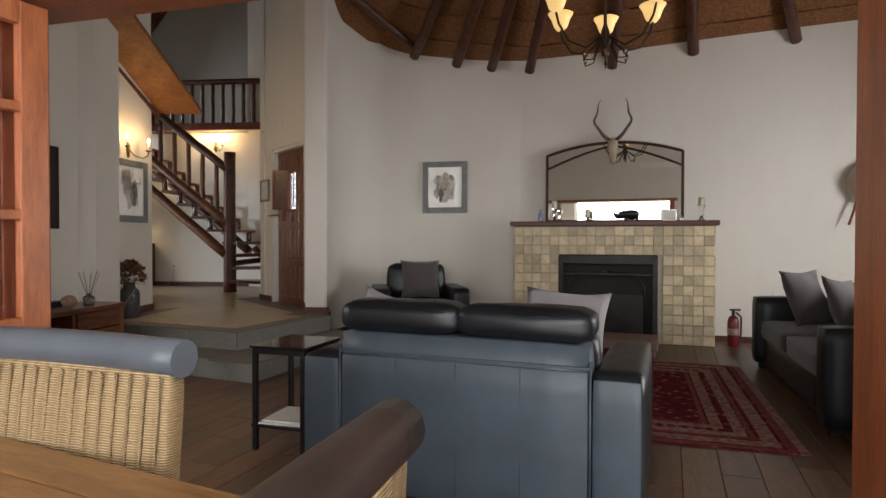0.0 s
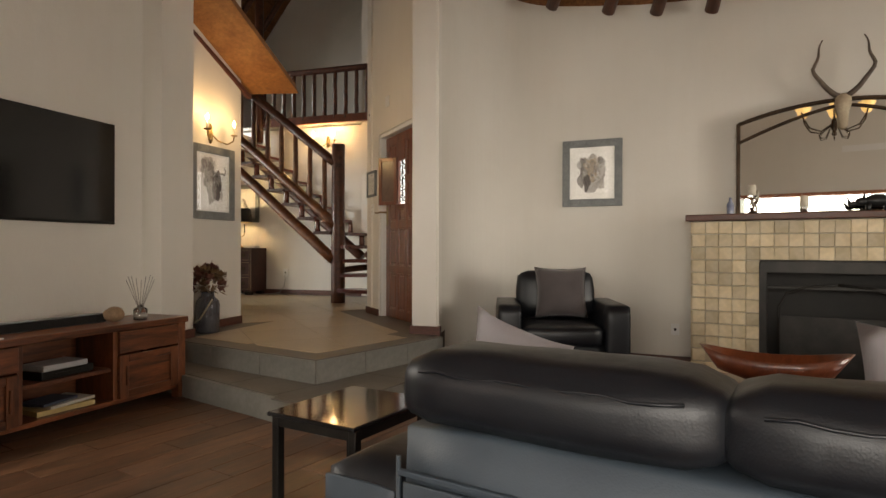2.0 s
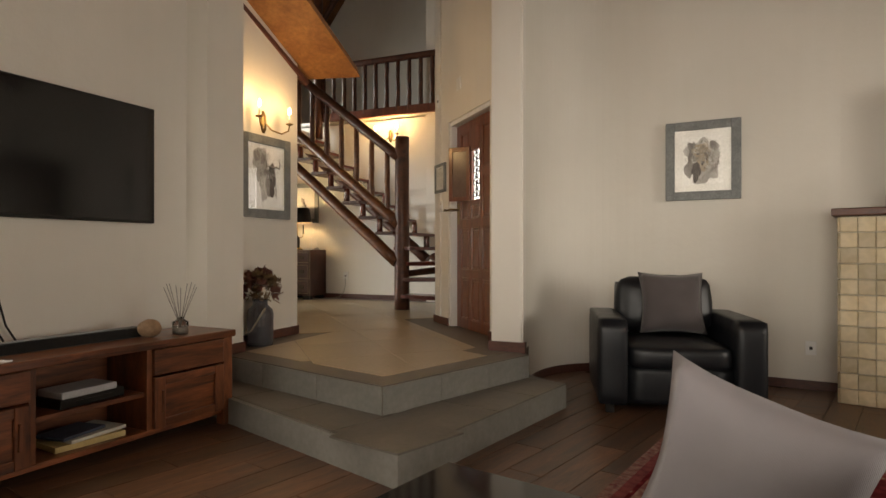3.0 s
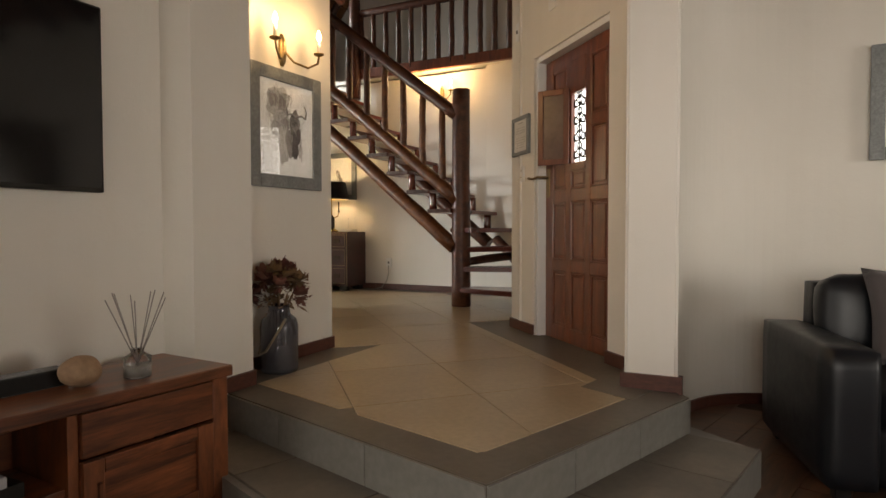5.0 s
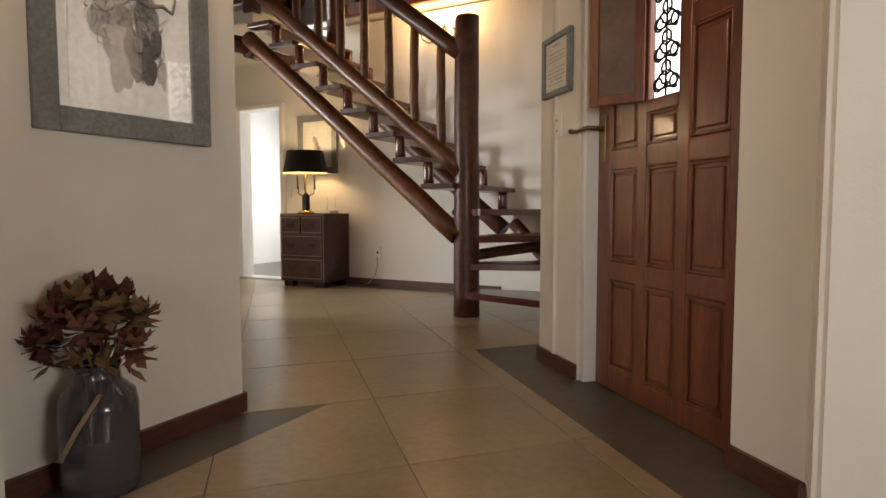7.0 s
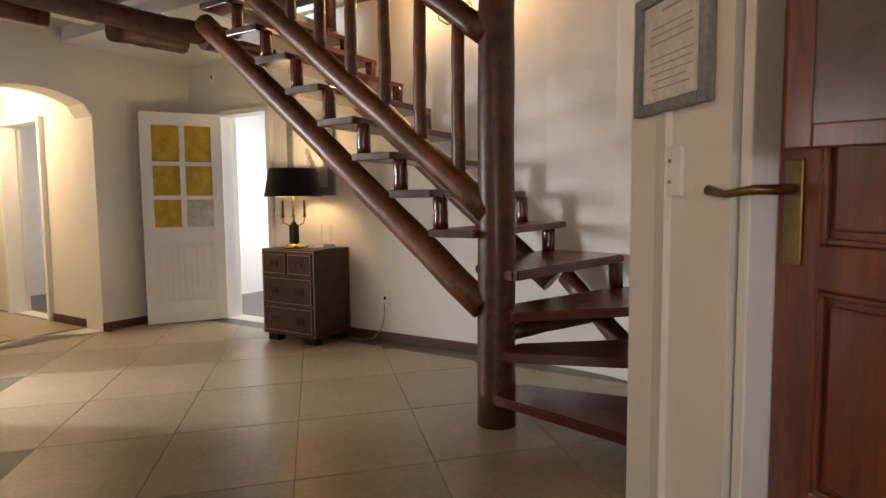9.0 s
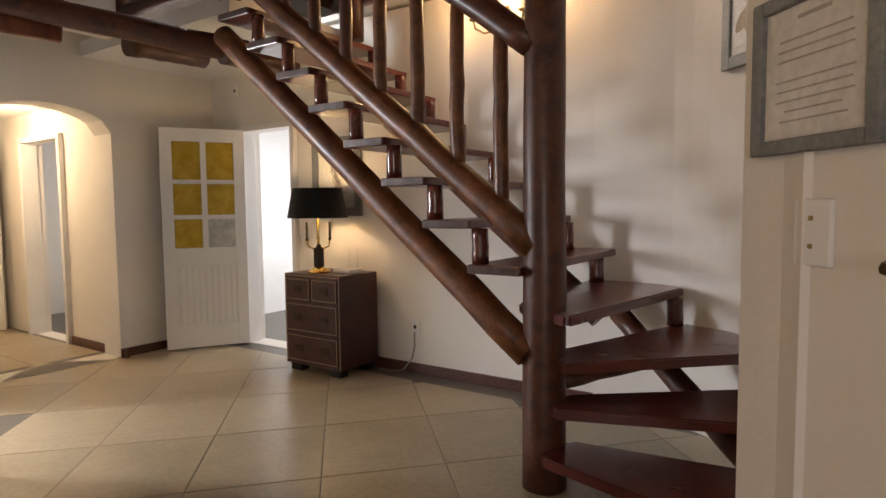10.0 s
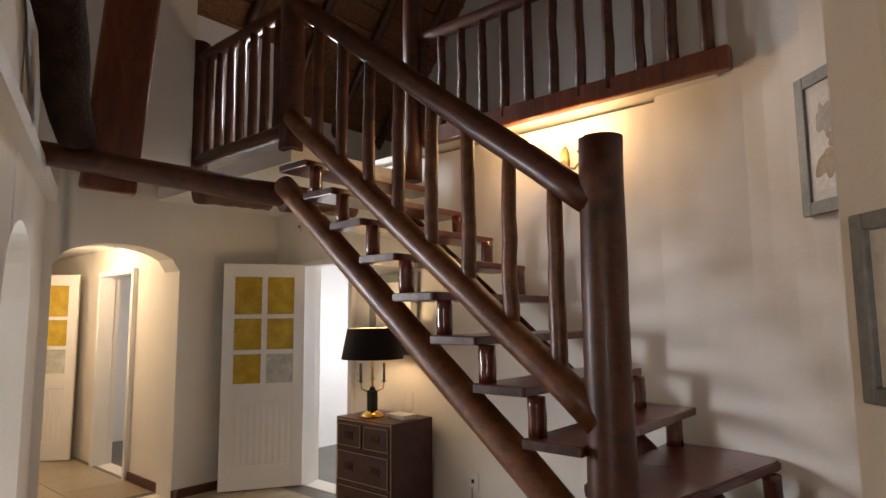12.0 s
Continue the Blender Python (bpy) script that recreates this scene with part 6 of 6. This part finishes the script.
# ---- hall furniture ----
def campaign_chest():
    c = thing("chest_of_drawers", "dark red-brown campaign chest with four drawers", "chest", (-5.955, 9.57, PZ), 0)
    W, D, H = 0.60, 0.42, 0.775
    CH = wood("maroon_leathered_wood", (0.034, 0.010, 0.009), (0.085, 0.024, 0.018), (3, 3, 3), 0.35, 3)
    TR = mottled("pale_stitch_line", (0.34, 0.24, 0.14), (0.42, 0.32, 0.20), 8, 60, 0.6)
    part("carcass", cube(0, 0, 0.06 + (H - 0.06) / 2, W, D, H - 0.06, 0.006), CH, c)
    for x in (-W / 2 + 0.09, W / 2 - 0.09):
        for y in (-D / 2 + 0.06, D / 2 - 0.06):
            part("foot", cube(x, y, 0.03, 0.12, 0.08, 0.06, 0.006), BLACKM, c)
    for x0, x1, z0, z1 in ((-0.28, -0.004, 0.565, 0.745), (0.004, 0.28, 0.565, 0.745), (-0.28, 0.28, 0.32, 0.55), (-0.28, 0.28, 0.085, 0.305)):
        b = cube((x0 + x1) / 2, -D / 2 - 0.006, (z0 + z1) / 2, x1 - x0 - 0.012, 0.014, z1 - z0 - 0.012, 0.004)
        d = part("drawer", b, CH, c)
        e = bmesh.new()
        for x in (x0 + 0.014, x1 - 0.014):
            box(e, x, -D / 2 - 0.0135, (z0 + z1) / 2, 0.005, 0.003, z1 - z0 - 0.026)
        for z in (z0 + 0.014, z1 - 0.014):
            box(e, (x0 + x1) / 2, -D / 2 - 0.0135, z, x1 - x0 - 0.026, 0.003, 0.005)
        part("stitching", e, TR, d)
        for hx in ([(x0 + x1) / 2] if x1 - x0 < 0.4 else [x0 + 0.14, x1 - 0.14]):
            h = cube(hx, -D / 2 - 0.015, (z0 + z1) / 2, 0.09, 0.008, 0.055, 0.003)
            box(h, hx, -D / 2 - 0.022, (z0 + z1) / 2 - 0.005, 0.06, 0.008, 0.012, 0.003)
            part("handle", h, IRON, d, "dull dark metal pull")
    e = bmesh.new()
    for x in (-W / 2 + 0.012, W / 2 - 0.012):
        box(e, x, -D / 2 - 0.001, 0.42, 0.006, 0.004, 0.70)
    box(e, 0, -D / 2 - 0.001, 0.76, W - 0.03, 0.004, 0.006)
    part("edge_stitching", e, TR, c)
    return c


campaign_chest()


def table_lamp():
    l = thing("table_lamp", "brass candelabra lamp with a black shade, lit, on the chest", "lamp", (-6.01, 9.50, PZ + 0.775), 0)
    part("base", lathe(bmesh.new(), [(0.085, 0.0), (0.088, 0.012), (0.06, 0.03), (0.035, 0.05)], 20), BRASS, l, "polished brass foot", True)
    part("column", box(cube(0, 0, 0.12, 0.06, 0.06, 0.15, 0.006), 0, 0, 0.205, 0.03, 0.03, 0.03, 0.004), BLACKM, l, "black square column")
    for k in range(3):
        a = k * 2.094 + 0.3
        ca, sa = math.cos(a), math.sin(a)
        part("arm", tube(bmesh.new(), [(0, 0, 0.21), (0.04 * ca, 0.04 * sa, 0.19), (0.09 * ca, 0.09 * sa, 0.21), (0.10 * ca, 0.10 * sa, 0.26)], 0.006, 7), BRASS, l)
        part("candle_sleeve", lathe(bmesh.new(), [(0.012, 0.26), (0.018, 0.265), (0.010, 0.275), (0.010, 0.40)], 9, 0.10 * ca, 0.10 * sa), BLACKM, l)
    part("stem", lathe(bmesh.new(), [(0.012, 0.2), (0.010, 0.24), (0.006, 0.3), (0.006, 0.60)], 10), BRASS, l, smooth=True)
    sh = fabric("black_lampshade", (0.010, 0.009, 0.009))
    bm = lathe(bmesh.new(), [(0.235, 0.43), (0.19, 0.66)], 32)
    for f in [f for f in bm.faces if len(f.verts) > 4]:
        bm.faces.remove(f)
    part("shade", bm, sh, l, "black tapered fabric shade", True)
    bm = lathe(bmesh.new(), [(0.231, 0.431), (0.186, 0.659)], 32)
    for f in [f for f in bm.faces if len(f.verts) > 4]:
        bm.faces.remove(f)
    part("shade_lining", bm, mottled("gold_lining", (0.62, 0.5, 0.3), (0.72, 0.6, 0.38), 5, 40, 0.5), l, smooth=True)
    part("bulb", lathe(bmesh.new(), [(0.012, 0.46), (0.03, 0.50), (0.026, 0.545), (0.004, 0.565)], 12), BULB, l, smooth=True)
    bulb_lamp("table_lamp_bulb", Vector((-6.01, 9.50, PZ + 0.775 + 0.60)), 9.0, (1.0, 0.76, 0.45), 0.035)
    r = thing("wifi_router", "small white router with thin aerials on the chest", "router", (-5.80, 9.60, PZ + 0.775), -8)
    part("body", cube(0, 0, 0.016, 0.20, 0.13, 0.03, 0.006), WHITE, r)
    for x in (-0.06, 0.06):
        part("aerial", tube(bmesh.new(), [(x, 0.05, 0.02), (x, 0.055, 0.19)], 0.004, 6), WHITE, r)


table_lamp()
ob = part("power_cable", tube(bmesh.new(), [(-5.31, 9.805, 0.66), (-5.29, 9.78, 0.56), (-5.31, 9.77, 0.46), (-5.38, 9.75, 0.37), (-5.48, 9.72, 0.347), (-5.62, 9.74, 0.347)], 0.005, 6), plain("grey_cable", (0.4, 0.38, 0.34)))
tagged(ob, "thin grey power cable running from the socket to the chest", "cable")


# ---- terrace furniture ----
def weave(name):
    m, nt, b = node_material(name, 0.6, 0, 0.3)
    v = coords(nt, "Object", (1, 1, 1))
    w = nt.nodes.new("ShaderNodeTexWave")
    w.bands_direction = "Z"
    w.inputs["Scale"].default_value = 58
    w.inputs["Distortion"].default_value = 2.0
    w.inputs["Detail Scale"].default_value = 6
    nt.links.new(v, w.inputs["Vector"])
    w2 = nt.nodes.new("ShaderNodeTexWave")
    w2.inputs["Scale"].default_value = 9
    w2.inputs["Distortion"].default_value = 1.0
    nt.links.new(v, w2.inputs["Vector"])
    c = ramp(nt, w.outputs["Fac"], [(0.1, (0.32, 0.20, 0.095)), (0.7, (0.62, 0.46, 0.27))])
    c = mix(nt, c, ramp(nt, w2.outputs["Fac"], [(0.1, (0.86, 0.84, 0.80)), (0.6, (1.0, 1.0, 1.0))]), 1.0, "MULTIPLY")
    nt.links.new(c, b.inputs["Base Color"])
    bump(nt, b, w.outputs["Fac"], 0.8, 0.006)
    return m


RATTAN = weave("honey_rattan_weave")


def dining_chair(at, rz, label, rail):
    c = thing("dining_chair", label, "chair", at, rz, "rattan chairs round the terrace table")
    W = 0.62
    part("backrest", soft_box(W, 0.06, 0.52, 0.018, 0, 0.02, 0.66, 0.004, 3, 6, Euler((radians(-6), 0, 0)).to_matrix().to_4x4()), RATTAN, c, smooth=True)
    strand = bmesh.new()
    for k in range(16):
        x = -W / 2 + 0.02 + (W - 0.04) * k / 15
        tube(strand, [(x, -0.04, 0.42), (x, -0.013, 0.66), (x, 0.012, 0.91)], 0.0035, 5)
    part("weave_ribs", strand, RATTAN, c)
    part("top_rail", tube(bmesh.new(), [(-W / 2 - 0.012 + (W + 0.024) * i / 10, 0.047, 0.945 + 0.006 * math.sin(math.pi * i / 10)) for i in range(11)], 0.040, 14), rail, c, "padded leather top roll")
    part("seat", soft_box(W, 0.56, 0.09, 0.03, 0, -0.30, 0.43, 0.01, 4, 6), RATTAN, c, smooth=True)
    for x in (-W / 2 + 0.035, W / 2 - 0.035):
        for y in (0.0, -0.54):
            part("leg", cube(x, y, 0.20, 0.045, 0.045, 0.40, 0.005), RATTAN, c)


dining_chair((-0.295, 0.545, 0.0), -13, "honey rattan chair with a grey leather top roll", leather("grey_leather_roll", (0.075, 0.087, 0.105), (0.105, 0.12, 0.14), 0.35))
dining_chair((0.455, -0.20, 0), -99, "honey rattan chair with a brown leather top roll", leather("brown_leather_roll", (0.022, 0.012, 0.010), (0.045, 0.026, 0.022), 0.36))


def terrace_table():
    t = thing("dining_table", "honey-brown slatted wooden terrace table", "table", (-0.54, 0.085, 0), -20)
    TW_ = wood("golden_teak", (0.17, 0.075, 0.022), (0.42, 0.21, 0.075), (1, 8, 8), 0.34, 2.2, 0.12, coat=0.2)
    for k in range(8):
        part("tabletop_board", cube(0, -0.43 + 0.123 * k, 0.735, 1.62, 0.119, 0.03, 0.004), TW_, t)
    part("apron", box(cube(0, 0.40, 0.68, 1.4, 0.03, 0.08), 0, -0.40, 0.68, 1.4, 0.03, 0.08), TW_, t)
    for x in (-0.72, 0.72):
        for y in (-0.38, 0.38):
            part("leg", cube(x, y, 0.36, 0.08, 0.08, 0.72, 0.006), TW_, t)


terrace_table()


# ---- floor pieces ----
def piece_mesh(name, poly, z0, z1, material, bev=0.002):
    bm = prism(bmesh.new(), poly, z0, z1)
    top = [e for e in bm.edges if e.verts[0].co.z > z1 - 1e-6 and e.verts[1].co.z > z1 - 1e-6]
    bmesh.ops.bevel(bm, geom=top, offset=bev, segments=1, affect="EDGES", clamp_overlap=True)
    me = bpy.data.meshes.new(name)
    bm.to_mesh(me)
    bm.free()
    me.materials.append(material)
    return me


def area(poly):
    return 0.5 * sum(poly[i][0] * poly[(i + 1) % len(poly)][1] - poly[(i + 1) % len(poly)][0] * poly[i][1] for i in range(len(poly)))


def hall_tiles():
    border = part("border_tiles", prism(bmesh.new(), PLAT, PZ - 0.006, PZ - 0.0035), SLATE, plat_ob, "dark grey border tiles")
    O, E1, E2 = Vector((-2.664, 6.091)), Vector((0.485, -0.507)), Vector((0.412, 0.452))
    g = 0.0035
    cell = [(g, g), (1 - g, g), (1 - g, 1 - g), (g, 1 - g)]
    base = [tuple(E1 * u + E2 * v) for u, v in cell]
    full = piece_mesh("floor_tile", base, -0.0035, 0.0, TILE)
    fl0, fl1 = Vector((-3.40, 5.098)), Vector((-1.745, 4.645))
    fr0, fr1 = Vector((-1.745, 4.645)), Vector((-1.26, 5.98))
    shift = lambda a, b, d: tuple((tuple(p + Vector((-(b - a).y, (b - a).x)).normalized() * d) for p in (a, b)))
    cuts = [shift(fl0, fl1, 0.19), shift(fr0, fr1, 0.19)]
    dw0, dw1 = Vector(DW[0]), Vector(DW[1])
    door_cut = shift(dw0, dw1, 0.27)
    for i in range(-12, 8):
        for j in range(-8, 14):
            c = O + E1 * (i + 0.5) + E2 * (j + 0.5)
            if not (-8.0 < c.x < -0.9 and 4.2 < c.y < 10.1):
                continue
            poly = [tuple(O + E1 * i + E2 * j + Vector(q)) for q in base]
            if area(poly) < 0:
                poly = poly[::-1]
            n0 = area(poly)
            for a, b in cuts:
                poly = clip_convex(poly, a, b) if poly else poly
            if poly and c.y < 8.1 and c.x > -2.95:
                poly = clip_convex(poly, *door_cut)
            if poly and c.y < 6.35 and c.x > -3.75:
                poly = clip_convex(poly, (-3.28, 9.0), (-3.28, 3.0))
            if poly:
                poly = clip_convex(poly, (0, 9.64), (-9, 9.64))
            if not poly or area(poly) < 0.015:
                continue
            if c.x < -3.75 and (c - Vector(WL[0])).dot(Vector((0.345, 0.939))) < 0.0:
                continue
            if c.y > 7.8 and c.x > -2.2:
                continue
            if abs(area(poly) - n0) < 1e-4:
                t = new("floor_tile", full)
                t.location = (*(O + E1 * i + E2 * j), PZ)
            else:
                t = new("floor_tile", piece_mesh("floor_tile_cut", [(x - c.x, y - c.y) for x, y in poly], -0.0035, 0.0, TILE))
                t.location = (c.x, c.y, PZ)
            t.parent = plat_ob
    corner = [(-1.50, 5.80), (-1.765, 5.93), (-1.70, 6.22), (-1.58, 6.30), (-1.40, 6.10)]
    t = new("corner_tile", piece_mesh("corner_tile", corner[::-1], PZ - 0.003, PZ + 0.0015, SLATE))
    t.parent = plat_ob
    # passage tiles beyond the arch
    for k in range(9):
        for r in range(2):
            t = new("floor_tile", piece_mesh("passage_tile", [(0, 0), (0.545, 0), (0.545, 0.545), (0, 0.545)], -0.0035, 0.0, TILE) if k == 0 and r == 0 else bpy.data.meshes["passage_tile"])
            t.location = (-8.15 - 0.55 * (k + 1), 7.75 + 0.55 * r, PZ)
            t.parent = plat_ob


hall_tiles()


def step_tiles():
    """Grey tiles on the lower tread and the platform nosing."""
    a, b, c = Vector((-3.3, 4.82)), Vector(STEP[0]), Vector(STEP[1])
    for p, q, n in ((a, b, 4), (b, c, 4)):
        d = (q - p) / n
        nrm = Vector((-d.y, d.x)).normalized()
        for k in range(n):
            poly = [p + d * (k + 0.006) + nrm * 0.004, p + d * (k + 0.994) + nrm * 0.004, p + d * (k + 0.994) + nrm * 0.46, p + d * (k + 0.006) + nrm * 0.46]
            m = sum(poly, Vector((0, 0))) / 4
            t = new("step_tile", piece_mesh("step_tile", [tuple(v - m) for v in poly], 0.0, 0.010 if p == a else 0.0102, SLATE))
            t.location = (m.x, m.y, 0.160)
            t.parent = step_ob
    fl0, fl1, fr1 = Vector((-3.40, 5.098)), Vector((-1.745, 4.645)), Vector((-1.26, 5.98))
    for p, q, n in ((fl0, fl1, 3), (fl1, fr1, 3)):
        d = (q - p) / n
        nrm = Vector((d.y, -d.x)).normalized()
        ang = math.atan2(d.y, d.x)
        for k in range(n):
            t = part("riser_tile", cube(0, 0, 0, d.length - 0.004, 0.012, PZ - 0.175, 0.002), RISER, plat_ob)
            m = p + d * (k + 0.5) + nrm * 0.004
            t.matrix_local = Matrix.Translation((m.x, m.y, 0.165 + (PZ - 0.175) / 2)) @ Euler((0, 0, ang)).to_matrix().to_4x4()


step_tiles()


def planks():
    """Staggered wood-look floor planks."""
    a = radians(PLANK_ANGLE)
    U, V = Vector((math.cos(a), math.sin(a))), Vector((-math.sin(a), math.cos(a)))
    PW, PL = 0.19, 1.0
    full = [piece_mesh("floor_plank", [(0.0015, 0.0015), (PL - 0.0015, 0.0015), (PL - 0.0015, PW - 0.0015), (0.0015, PW - 0.0015)], -0.005, 0.0, PLANK)]
    C = Vector((0.6, 2.4))
    far = bmesh.new()
    n = 0
    for r in range(-34, 35):
        off = ((r * 0.37) % 1.0) * PL
        for k in range(-6, 7):
            p = C + U * (k * PL + off) + V * (r * PW)
            m = p + U * PL / 2
            if not (-4.0 < m.x < 6.0 and -3.6 < m.y < 7.6):
                continue
            if -3.4 < m.x < 4.4 and -0.6 < m.y < 6.6 and n < 300:
                t = new("floor_plank", full[0])
                t.matrix_world = Matrix.Translation((p.x, p.y, 0)) @ Euler((0, 0, a)).to_matrix().to_4x4()
                t.parent = floor_ob
                t.matrix_parent_inverse = floor_ob.matrix_world.inverted()
                n += 1
            else:
                q = [p + U * 0.0015 + V * 0.0015, p + U * (PL - 0.0015) + V * 0.0015, p + U * (PL - 0.0015) + V * (PW - 0.0015), p + U * 0.0015 + V * (PW - 0.0015)]
                lo = [far.verts.new((v.x, v.y, -0.005)) for v in q]
                hi = [far.verts.new((v.x, v.y, 0.0)) for v in q]
                far.faces.new(hi)
                for i in range(4):
                    far.faces.new((lo[i], lo[(i + 1) % 4], hi[(i + 1) % 4], hi[i]))
    ob = part("far_planks", far, PLANK, floor_ob)
    ob["kind"] = "stuff"


PLANK_ANGLE = 75.0
planks()
